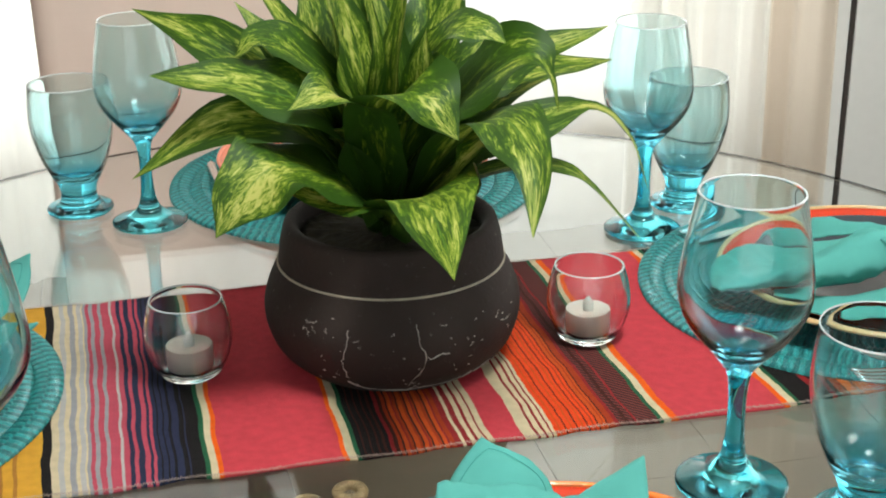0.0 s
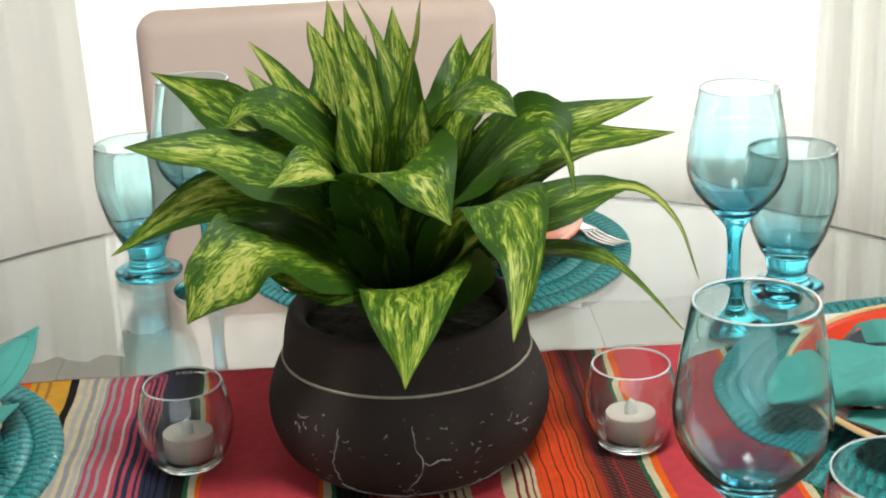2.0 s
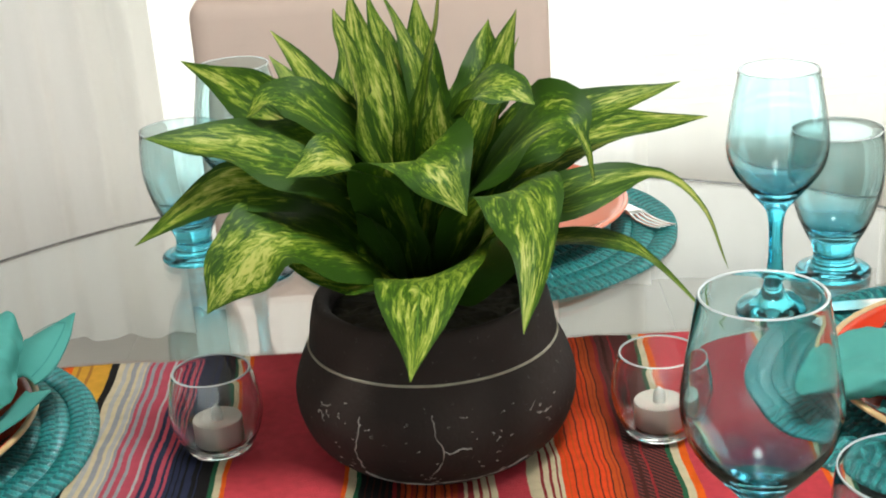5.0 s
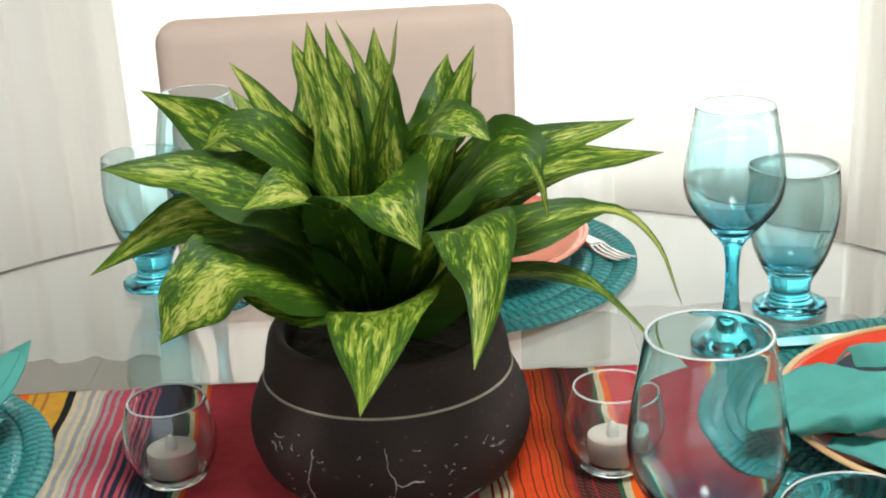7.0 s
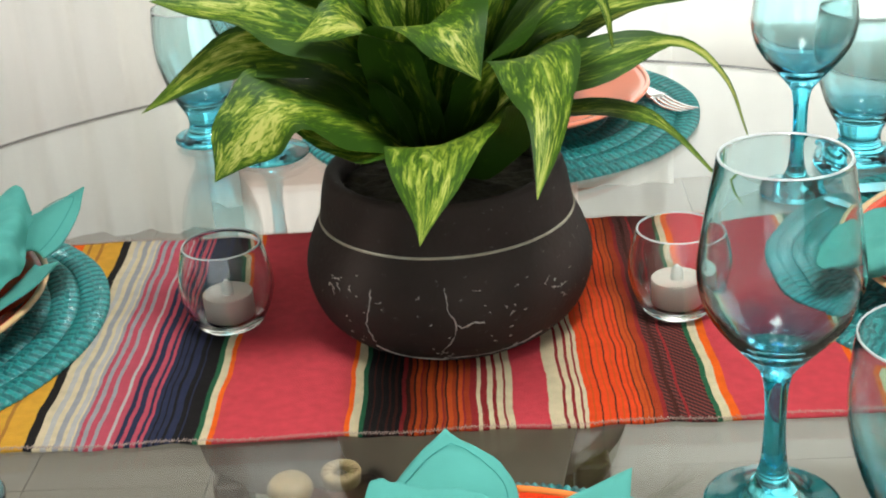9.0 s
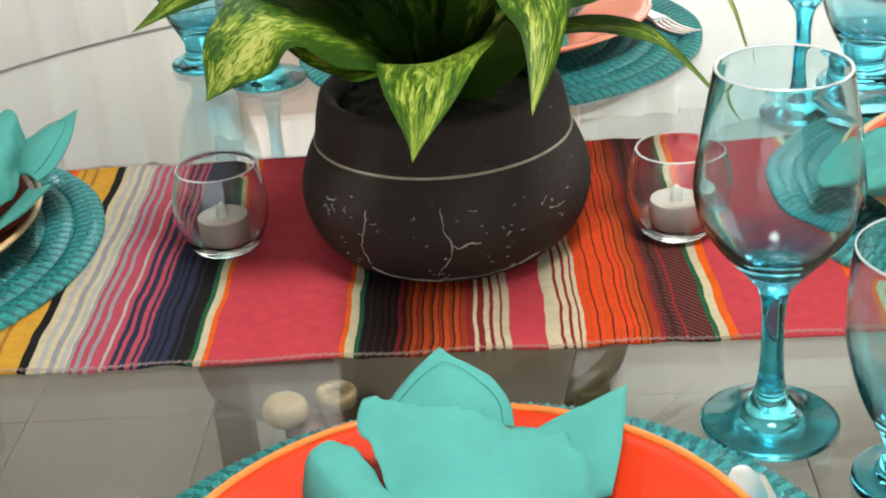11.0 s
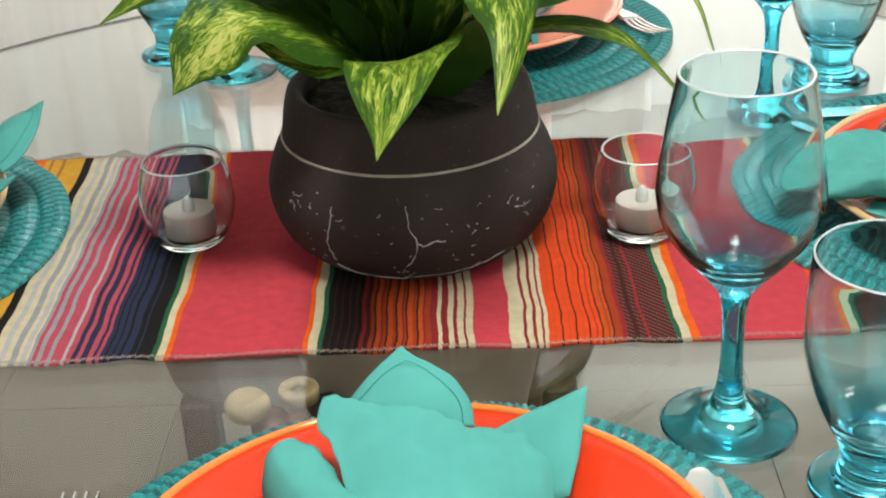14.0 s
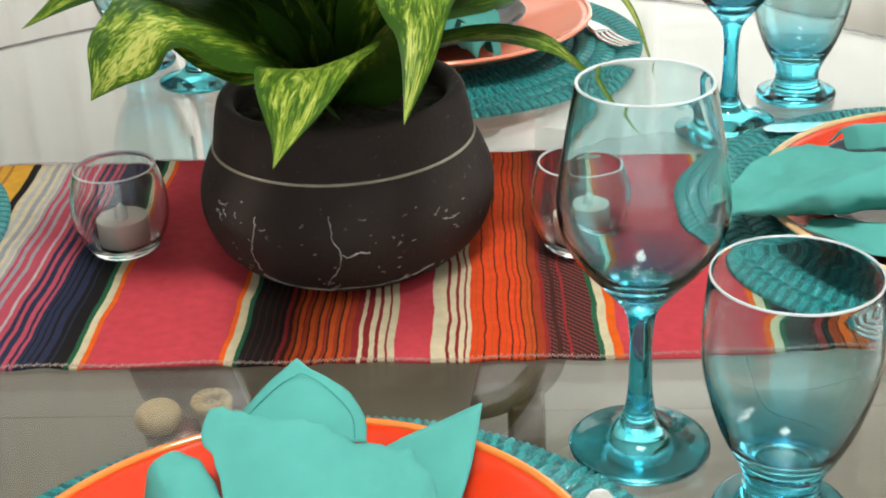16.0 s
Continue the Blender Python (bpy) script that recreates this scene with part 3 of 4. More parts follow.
def table_runner():
    words = STRIPES.split()
    edges = [float(w) for w in words[0::2]]
    names = words[1::2]
    xs = [-0.060 + (e - 625) * 0.000374 for e in edges]
    me = bpy.data.meshes.new("cloth")
    order = sorted(DYE) + ["twill"]
    rows = 120
    bm = bmesh.new()
    cols = []
    for x in xs:
        col = []
        for j in range(rows + 1):
            y = RY0 + (RY1 - RY0) * j / rows
            hem = 0.0016 * math.sin(x * 60) + 0.001 * math.sin(x * 170 + 1) if j in (0, rows) else 0
            z = T + 0.0022 + 0.0007 * noise.noise((x * 25, y * 25, 0))
            over = max(0.0, -0.675 - x)  # the west end hangs over the table's edge
            col.append(bm.verts.new((runner_slant(max(x, -0.675), y) - min(over, 0.016), y + hem + (0.006 * x if j == 0 else 0.004 * x), z - max(0.0, over - 0.016))))
        cols.append(col)
    for k, nm in enumerate(names[: len(cols) - 1]):
        for j in range(rows):
            f = bm.faces.new((cols[k][j], cols[k + 1][j], cols[k + 1][j + 1], cols[k][j + 1]))
            f.material_index = order.index(nm)
    low = bmesh.ops.extrude_face_region(bm, geom=bm.faces[:])
    for v in [g for g in low["geom"] if isinstance(g, bmesh.types.BMVert)]:
        v.co.z -= 0.0016
    bmesh.ops.recalc_face_normals(bm, faces=bm.faces)
    for f in bm.faces:
        f.smooth = True
    bm.to_mesh(me)
    bm.free()
    for nm in order:
        me.materials.append(twill("wool_twill", (0.012, 0.01, 0.01), (0.16, 0.035, 0.03)) if nm == "twill" else fabric("wool_" + nm, DYE[nm], spread=0.22, scale=120, thread=1900, bump=0.7))
    t = thing("table_runner", pose(0, 0, 0), "striped serape table runner of red, orange, black and cream wool", "table runner")
    part("cloth", me, None, t)
    thread = mat("overlock_thread", (0.46, 0.33, 0.28), 0.9, spread=0.3, scale=300, bump=0)
    for y, out in ((RY0, -1), (RY1, 1)):
        pts = []
        n = 1150
        for k in range(n):
            x = -0.62 + 1.18 * k / n
            pts.append((x, y + (0.006 if out < 0 else 0.004) * x + 0.0016 * math.sin(x * 60) + out * (0.0008 if k % 2 else -0.0026) + 0.0005 * math.sin(k * 1.7), T + 0.0035 + 0.0004 * math.sin(k)))
        part("hem_stitching", tube(pts, 0.0004, 4), thread, t, "pale overlock stitching")
    return t


table_runner()

# ---- placemats ----
def braid_meshes():
    """Concentric paper braids, one mesh each: a rounded band with a herringbone of plaited strands."""
    nt, bands, per = 1120, 9, 10
    width = 0.212 / bands
    out = []
    for b in range(bands):
        top = 0.212 - b * width
        strands = max(10, int(2 * math.pi * (top - width / 2) / 0.0048))
        bm = bmesh.new()
        rings = []
        steps = nt if b < 5 else nt // 2
        for s in range(-1, per + 2):
            u = min(max(s / per, 0.0), 1.0)
            ring = []
            for k in range(steps):
                a = 2 * math.pi * k / steps
                ridge = math.sin(math.pi * (0.06 + 0.88 * u)) ** 0.5
                fan = (a * strands / (2 * math.pi) + (0.85 * u if u < 0.5 else 0.85 * (1 - u) + 0.5) + 0.37 * b) % 1
                twist = math.sin(math.pi * fan) ** 0.6
                z = 0.0006 + ridge * (0.0001 + 0.0060 * twist) + 0.0005 * noise.noise((9 * math.cos(a), 9 * math.sin(a), top * 40))
                r = max(top - u * width, 0.0004) + 0.0012 * noise.noise((3 * math.cos(a), 3 * math.sin(a), 4)) + (0.0010 * (twist - 0.5) if b == 0 and u < 0.2 else 0)
                ring.append(bm.verts.new((r * math.cos(a), r * math.sin(a), 0.0 if s in (-1, per + 1) else z)))
            rings.append(ring)
        for s, (p, q) in enumerate(zip(rings, rings[1:])):
            u = min(max((s - 0.5) / per, 0.0), 1.0)
            for k in range(steps):
                j = (k + 1) % steps
                f = bm.faces.new((p[k], p[j], q[j], q[k]))
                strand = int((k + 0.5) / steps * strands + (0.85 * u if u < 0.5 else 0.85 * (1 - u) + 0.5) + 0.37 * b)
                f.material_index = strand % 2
        bmesh.ops.recalc_face_normals(bm, faces=bm.faces)
        me = finish(bm, "braid")
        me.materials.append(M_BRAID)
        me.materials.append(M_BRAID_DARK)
        out.append(me)
    return out


BRAIDS = braid_meshes()


def placemat(m):
    t = thing("placemat", m, "round turquoise placemat of braided paper", "placemat", "placemats")
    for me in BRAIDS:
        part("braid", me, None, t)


# ---- china and cutlery ----
def plate(m, glaze, rim, label):
    t = thing("dinner_plate", m, label, "plate", "dinner plates")
    body = [(0, 0.003), (0.085, 0.003), (0.088, 0.0), (0.094, 0.0), (0.098, 0.005), (0.125, 0.0125), (0.148, 0.0235), (0.1565, 0.0285)]
    inner = [(0.1555, 0.0312), (0.147, 0.0272), (0.124, 0.0168), (0.1, 0.0085), (0.09, 0.0072), (0, 0.0068)]
    part("plate_body", lathe(body + inner, 96), glaze, t)
    ringp = [(0.1555 + 0.0028 * math.cos(a), 0.0298 + 0.0023 * math.sin(a)) for a in np.linspace(0, 2 * math.pi, 13)]
    part("plate_rim", lathe(ringp, 96), rim, t, "paler glazed rim")
    return t


def bowl(m):
    return tagged(place(part("salad_bowl", lathe(smooth_profile([(0.0, 0.002), (0.045, 0.0), (0.05, 0.002), (0.085, 0.014), (0.102, 0.03), (0.1035, 0.0325), (0.1, 0.031), (0.083, 0.018), (0.05, 0.008), (0.0, 0.007)], 4), 72), M_BOWL), m), "charcoal glazed salad bowl on the dinner plate", "bowl", "salad bowls")


def place(ob, m):
    ob.matrix_world = m
    return ob


def fork(m):
    t = thing("fork", m, "polished stainless steel dinner fork", "fork", "forks")
    for k in range(4):
        x = -0.0096 + 0.0064 * k
        pts = spline([(x * 0.8, -0.012, 0.004), (x, 0.004, 0.002), (x, 0.03, 0.004), (x * 1.03, 0.05, 0.0085)], 8)
        part("tine", tube(pts, [0.0023] * 5 + [0.0022, 0.0019, 0.0015, 0.0010], 6), M_STEEL, t)
    bm = bmesh.new()
    prof = [(-0.012, 0.0112, 0.004), (-0.02, 0.0118, 0.005), (-0.034, 0.009, 0.006), (-0.045, 0.0045, 0.007), (-0.08, 0.0036, 0.0075), (-0.12, 0.0062, 0.005), (-0.14, 0.0075, 0.003), (-0.147, 0.004, 0.002)]
    rows = []
    for y, w, z in prof:
        rows.append([bm.verts.new((sx * w, y, z + dz)) for sx, dz in ((-1, 0), (-0.5, 0.0014), (0.5, 0.0014), (1, 0), (0.5, -0.0008), (-0.5, -0.0008))])
    for a, b in zip(rows, rows[1:]):
        for k in range(6):
            bm.faces.new((a[k], a[(k + 1) % 6], b[(k + 1) % 6], b[k]))
    bm.faces.new(rows[0])
    bm.faces.new(rows[-1][::-1])
    bmesh.ops.recalc_face_normals(bm, faces=bm.faces)
    part("handle", bm, M_STEEL, t)
    return t


def knife(m):
    t = thing("table_knife", m, "polished stainless steel table knife", "knife", "knives")
    bm = bmesh.new()
    prof = [(0.058, 0.0015, 0.0006), (0.056, 0.005, 0.0008), (0.048, 0.0092, 0.001), (0.03, 0.0108, 0.0013), (0.0, 0.0102, 0.0015), (-0.03, 0.0085, 0.0018), (-0.04, 0.0055, 0.003)]
    rows = []
    for y, w, h in prof:
        rows.append([bm.verts.new(q) for q in ((-w * 1.05, y, 0.0030 + h), (w * 0.75, y, 0.0030 + h), (w * 1.15, y, 0.003), (0, y, 0.003 - h))])
    for a, b in zip(rows, rows[1:]):
        for k in range(4):
            bm.faces.new((a[k], a[(k + 1) % 4], b[(k + 1) % 4], b[k]))
    bm.faces.new(rows[0])
    bm.faces.new(rows[-1][::-1])
    bmesh.ops.recalc_face_normals(bm, faces=bm.faces)
    part("blade", bm, M_STEEL, t, smooth=False)
    part("handle", tube([(0, -0.036, 0.004), (0, -0.045, 0.0045), (0, -0.08, 0.0045), (0, -0.13, 0.0045), (0, -0.142, 0.0045)], [0.004, 0.0048, 0.0046, 0.0056, 0.003], 10), M_STEEL, t)
    return t


# ---- napkin ----
def loft(bm, curves, nu=18, nv=12, wrinkle=0.0012, seed=0.0):
    rows = [spline(c, nu) for c in curves]
    grid = []
    for k in range(nu + 1):
        grid.append(spline([r[k] for r in rows], nv))
    vs = []
    for a, col in enumerate(grid):
        line = []
        for b, q in enumerate(col):
            d = wrinkle * noise.noise((q.x * 35 + seed, q.y * 35, q.z * 35)) + 0.4 * wrinkle * noise.noise((q.x * 110 + seed, q.y * 70, q.z * 90))
            line.append(bm.verts.new((q.x + d, q.y + d, q.z + 1.5 * d)))
        vs.append(line)
    for a in range(nu):
        for b in range(nv):
            bm.faces.new((vs[a][b], vs[a + 1][b], vs[a + 1][b + 1], vs[a][b + 1]))
    return grid


def settle_fold(q):
    """Lowers the folds into the bowl and lays soft creases over them."""
    x, y = q.x, q.y
    q.z = max(q.z - 0.0165, 0.002 + 0.25 * q.z) + (0.0022 * math.sin(60 * x + 50 * y + 0.6 * math.sin(40 * x)) + 0.0012 * math.sin(95 * x - 60 * y + 1)) * min(1, max(0, (0.125 - y) * 20))
    return q


SEAM = []


def napkin_mesh():
    """A napkin gathered into a loose lily: a pointed back flap, a rolled front, two side wings and a tail."""
    bm = bmesh.new()
    flap = loft(bm, [[(-0.046, 0.128, 0.050), (-0.031, 0.143, 0.062), (-0.012, 0.157, 0.0745)],
                     [(-0.036, 0.118, 0.052), (-0.012, 0.138, 0.066), (0.007, 0.149, 0.0645)],
                     [(-0.020, 0.104, 0.046), (0.006, 0.122, 0.057), (0.026, 0.134, 0.053)],
                     [(-0.010, 0.098, 0.038), (0.012, 0.110, 0.045), (0.028, 0.118, 0.044)]], 22, 18, 0.0016, 1)
    loft(bm, [[(-0.046, 0.117, 0.050), (-0.030, 0.117, 0.054), (-0.004, 0.111, 0.048), (0.024, 0.105, 0.043), (0.042, 0.100, 0.042), (0.058, 0.090, 0.042), (0.064, 0.080, 0.036)],
              [(-0.052, 0.112, 0.069), (-0.037, 0.113, 0.070), (-0.007, 0.106, 0.0635), (0.023, 0.100, 0.058), (0.041, 0.095, 0.057), (0.058, 0.085, 0.055), (0.069, 0.070, 0.047)],
              [(-0.051, 0.096, 0.063), (-0.030, 0.088, 0.060), (-0.006, 0.082, 0.061), (0.023, 0.077, 0.060), (0.046, 0.070, 0.055), (0.062, 0.063, 0.052), (0.071, 0.058, 0.041)],
              [(-0.037, 0.070, 0.050), (-0.020, 0.060, 0.044), (0.003, 0.052, 0.049), (0.026, 0.047, 0.048), (0.048, 0.046, 0.044), (0.060, 0.050, 0.042), (0.069, 0.052, 0.033)],
              [(-0.020, 0.040, 0.034), (-0.008, 0.030, 0.034), (0.008, 0.022, 0.040), (0.026, 0.018, 0.036), (0.044, 0.022, 0.030), (0.054, 0.032, 0.028), (0.062, 0.044, 0.025)]], 60, 48, 0.0042, 3)
    loft(bm, [[(0.016, 0.112, 0.036), (0.050, 0.118, 0.048), (0.090, 0.125, 0.064)],
              [(0.030, 0.096, 0.030), (0.060, 0.100, 0.040), (0.086, 0.105, 0.049)],
              [(0.044, 0.070, 0.020), (0.064, 0.072, 0.024), (0.077, 0.072, 0.030)]], 18, 12, 0.0012, 6)
    roll = []
    for x, y, half, high in ((-0.077, 0.103, 0.008, 0.047), (-0.073, 0.092, 0.0145, 0.056), (-0.060, 0.074, 0.0165, 0.055), (-0.044, 0.051, 0.0165, 0.051), (-0.028, 0.026, 0.015, 0.044)):
        roll.append([(x + a * 0.81 * half, y + a * 0.58 * half, 0.018 + b * (high - 0.018)) for a, b in ((-0.9, 0.1), (-1.0, 0.55), (-0.55, 0.92), (0.1, 1.0), (0.75, 0.80), (1.0, 0.35))])
    loft(bm, roll, 26, 20, 0.0030, 9)
    loft(bm, [[(-0.050, 0.040, 0.014), (-0.020, 0.026, 0.040), (0.014, 0.018, 0.042), (0.056, 0.038, 0.014)],
              [(-0.040, 0.000, 0.010), (-0.014, -0.010, 0.030), (0.010, -0.012, 0.030), (0.040, 0.000, 0.010)],
              [(-0.058, -0.062, 0.012), (-0.020, -0.070, 0.022), (0.018, -0.072, 0.020), (0.052, -0.060, 0.012)]], 20, 12, 0.003, 12)
    for v in bm.verts:
        settle_fold(v.co)
    SEAM.extend(settle_fold(q.copy()) + Vector((0, -0.0006, 0.0014)) for q in [flap[a][3] for a in range(2, 19)] + [flap[18][k] for k in range(4, 18)])
    bmesh.ops.recalc_face_normals(bm, faces=bm.faces)
    return finish(bm, "cloth")


def napkin_drape_mesh():
    """A napkin thrown over the plate: a broad upper fold whose front edge curls under, a back fold and a hanging under layer."""
    bm = bmesh.new()
    loft(bm, [[(-0.184, -0.021, 0.038), (-0.155, 0.018, 0.044), (-0.118, 0.032, 0.048), (-0.081, -0.008, 0.058), (-0.03, -0.012, 0.064), (0.014, -0.006, 0.058)],
              [(-0.189, -0.045, 0.037), (-0.155, -0.020, 0.043), (-0.118, -0.020, 0.050), (-0.082, -0.038, 0.058), (-0.03, -0.034, 0.068), (0.014, -0.016, 0.066)],
              [(-0.191, -0.060, 0.037), (-0.160, -0.060, 0.045), (-0.135, -0.068, 0.058), (-0.100, -0.070, 0.074), (-0.04, -0.062, 0.084), (0.014, -0.026, 0.066)],
              [(-0.190, -0.064, 0.036), (-0.160, -0.067, 0.037), (-0.140, -0.073, 0.045), (-0.110, -0.086, 0.055), (-0.05, -0.086, 0.064), (0.014, -0.034, 0.056)],
              [(-0.184, -0.061, 0.034), (-0.152, -0.054, 0.032), (-0.128, -0.058, 0.034), (-0.098, -0.064, 0.038), (-0.05, -0.066, 0.044), (0.014, -0.028, 0.042)]], 60, 56, 0.0036, 21)
    loft(bm, [[(-0.098, 0.055, 0.038), (-0.085, 0.048, 0.054), (-0.05, 0.030, 0.060), (0.014, -0.004, 0.052)],
              [(-0.092, 0.042, 0.050), (-0.078, 0.030, 0.064), (-0.04, 0.012, 0.070), (0.014, -0.008, 0.062)],
              [(-0.090, 0.026, 0.046), (-0.076, 0.012, 0.052), (-0.04, -0.004, 0.060), (0.014, -0.014, 0.062)]], 40, 28, 0.0018, 24)
    loft(bm, [[(-0.140, -0.077, 0.034), (-0.125, -0.103, 0.036), (-0.098, -0.127, 0.037), (-0.05, -0.140, 0.044), (-0.025, -0.120, 0.056)],
              [(-0.136, -0.070, 0.031), (-0.118, -0.088, 0.031), (-0.092, -0.108, 0.032), (-0.045, -0.118, 0.036), (-0.02, -0.100, 0.046)],
              [(-0.130, -0.058, 0.031), (-0.108, -0.070, 0.034), (-0.085, -0.085, 0.039), (-0.03, -0.085, 0.044), (0.005, -0.045, 0.048)]], 28, 16, 0.0020, 27)
    loft(bm, [[(0.010, -0.020, 0.067), (-0.012, -0.045, 0.076), (-0.045, -0.072, 0.083)],
              [(0.014, -0.034, 0.058), (0.000, -0.068, 0.068), (-0.022, -0.098, 0.064)],
              [(0.020, -0.070, 0.050), (0.014, -0.096, 0.050), (0.002, -0.122, 0.045)]], 22, 18, 0.0024, 29)
    tail = []
    for x, y0, y1, low, high in ((0.014, -0.034, -0.006, 0.044, 0.066), (0.032, -0.038, -0.002, 0.042, 0.066), (0.060, -0.062, 0.018, 0.040, 0.070), (0.100, -0.084, 0.044, 0.040, 0.068)):
        tail.append([(x, y0, low), (x, y0 * 0.8 + y1 * 0.2, high), (x, (y0 + y1) / 2, high - 0.006), (x, y0 * 0.25 + y1 * 0.75, high + 0.002), (x, y1, low + 0.004)])
    loft(bm, tail, 28, 20, 0.0024, 31)
    bmesh.ops.recalc_face_normals(bm, faces=bm.faces)
    return finish(bm, "cloth")


DRAPED = napkin_drape_mesh()
DRAPED.materials.append(M_NAPKIN)
NAPKIN = napkin_mesh()
NAPKIN.materials.append(M_NAPKIN)


def napkin(m, label, draped=False):
    t = thing("napkin", m, label, "napkin", "napkins")
    c = part("cloth", DRAPED if draped else NAPKIN, None, t)
    s = c.modifiers.new("thickness", "SOLIDIFY")
    s.thickness, s.offset = 0.0011, 0
    if draped:
        return t
    part("seam", tube(SEAM, 0.0003, 4), M_SEAM, t, "stitched hem line")
    return t


def napkin_ring(m):
    t = thing("napkin_ring", m, "silver coiled napkin ring round a turquoise napkin", "napkin ring")
    for k in range(5):
        c = part("coil", lathe([(0.0205 + 0.0021 * math.cos(a), 0.0043 * k + 0.0021 * math.sin(a)) for a in np.linspace(0, 2 * math.pi, 11)], 40), M_STEEL, t)
    return t


# ---- glassware ----
WINE_OUT = [(0.0, 0.0012), (0.034, 0.0004), (0.0385, 0.0006), (0.0402, 0.0025), (0.0392, 0.0045), (0.030, 0.0072), (0.018, 0.0125), (0.0105, 0.022), (0.0074, 0.036), (0.0064, 0.055), (0.0066, 0.075), (0.0085, 0.089), (0.0128, 0.0965), (0.0225, 0.108), (0.0335, 0.121), (0.0415, 0.134), (0.0455, 0.149), (0.0455, 0.162), (0.0425, 0.184), (0.0385, 0.207), (0.0361, 0.2205), (0.0359, 0.2222), (0.0352, 0.2230)]
WINE_IN = [(0.0344, 0.2226), (0.0341, 0.2205), (0.0368, 0.206), (0.0411, 0.184), (0.044, 0.162), (0.0438, 0.150), (0.0398, 0.1362), (0.0312, 0.1232), (0.0200, 0.1120), (0.010, 0.1065), (0.0, 0.1050)]
TUMB_OUT = [(0.0, 0.002), (0.030, 0.0004), (0.0345, 0.001), (0.0362, 0.004), (0.034, 0.0072), (0.026, 0.009), (0.0215, 0.013), (0.0196, 0.019), (0.0198, 0.026), (0.0225, 0.034), (0.029, 0.046), (0.0365, 0.064), (0.0425, 0.086), (0.0447, 0.104), (0.0442, 0.124), (0.0425, 0.1405), (0.0420, 0.1458)]
TUMB_IN = [(0.0411, 0.1460), (0.0410, 0.1405), (0.0425, 0.124), (0.0430, 0.104), (0.0408, 0.087), (0.0345, 0.066), (0.0265, 0.049), (0.0165, 0.040), (0.008, 0.0375), (0.0, 0.037)]
VOTIVE_OUT = [(0.0, 0.001), (0.020, 0.0004), (0.0245, 0.002), (0.0275, 0.006), (0.033, 0.018), (0.0362, 0.032), (0.0355, 0.046), (0.0325, 0.060), (0.0303, 0.0672), (0.0298, 0.0682)]
VOTIVE_IN = [(0.0286, 0.0678), (0.0288, 0.066), (0.0308, 0.059), (0.0336, 0.046), (0.0343, 0.033), (0.0312, 0.0195), (0.0255, 0.0085), (0.018, 0.0066), (0.0, 0.0062)]


def glass_pieces(outer, inner, material, seg, cuts):
    """The blown glass cut at heights into its pieces, which meet edge to edge: [(name, top height), ...]."""
    out, low = [], -1.0
    for name, high in cuts:
        bm = lathe(smooth_profile(outer, 3) + smooth_profile(inner, 3), seg)
        bmesh.ops.delete(bm, geom=[f for f in bm.faces if not low <= f.calc_center_median().z < high], context="FACES")
        me = finish(bm, name)
        # The rim piece gets the whitened material that stands for its highlight.
        me.materials.append(M_LIP_SHINE if name == "rim" else material)
        out.append((name, me))
        low = high
    return out


WINE = glass_pieces(WINE_OUT, WINE_IN, M_WINE, 72, (("foot", 0.022), ("stem", 0.089), ("bowl", 0.2214), ("rim", 1)))
TUMB = glass_pieces(TUMB_OUT, TUMB_IN, M_TUMB, 72, (("foot", 0.022), ("bowl", 0.1453), ("rim", 1)))
VOTIVE = glass_pieces(VOTIVE_OUT, VOTIVE_IN, M_CLEAR, 64, (("bowl", 0.0668), ("rim", 1)))


def wine_glass(x, y, z=T):
    t = thing("wine_glass", pose(x, y, z, 0, 0, 37 * x), "turquoise-tinted stemmed wine glass, empty", "wine glass", "wine glasses")
    for name, me in WINE:
        part(name, me, None, t)


def water_glass(x, y, z=T):
    t = thing("water_goblet", pose(x, y, z), "turquoise-tinted short-footed water goblet, empty", "water goblet", "water goblets")
    for name, me in TUMB:
        part(name, me, None, t)


def votive(x, y):
    z = T + 0.003
    h = thing("candle_holder", pose(x, y, z), "small round clear glass votive holder", "candle holder", "candle holders")
    for name, me in VOTIVE:
        part(name, me, None, h)
    c = thing("tealight", pose(x, y, z + 0.0066), "white battery tealight inside the glass holder", "candle", "tealights")
    part("body", lathe([(0, 0), (0.0185, 0), (0.0195, 0.0012), (0.0195, 0.0195), (0.019, 0.0203), (0.0182, 0.0200), (0.017, 0.0192), (0, 0.0188)], 48), M_WAX, c)
    part("flame", lathe(smooth_profile([(0, 0.0186), (0.0044, 0.0188), (0.0046, 0.023), (0.0042, 0.027), (0.0026, 0.0295), (0.001, 0.0315), (0.0, 0.032)], 3), 20), M_FLAME, c, "milky flame-shaped bulb")


votive(-0.170, 0.000)
votive(0.173, -0.012)
for q in ((0.197, -0.268), (0.313, 0.230), (-0.192, 0.383), (-0.318, -0.235)):
    wine_glass(*q)
for q in ((0.266, -0.333), (0.383, 0.293), (-0.266, 0.441), (-0.385, -0.3)):
    water_glass(*q)


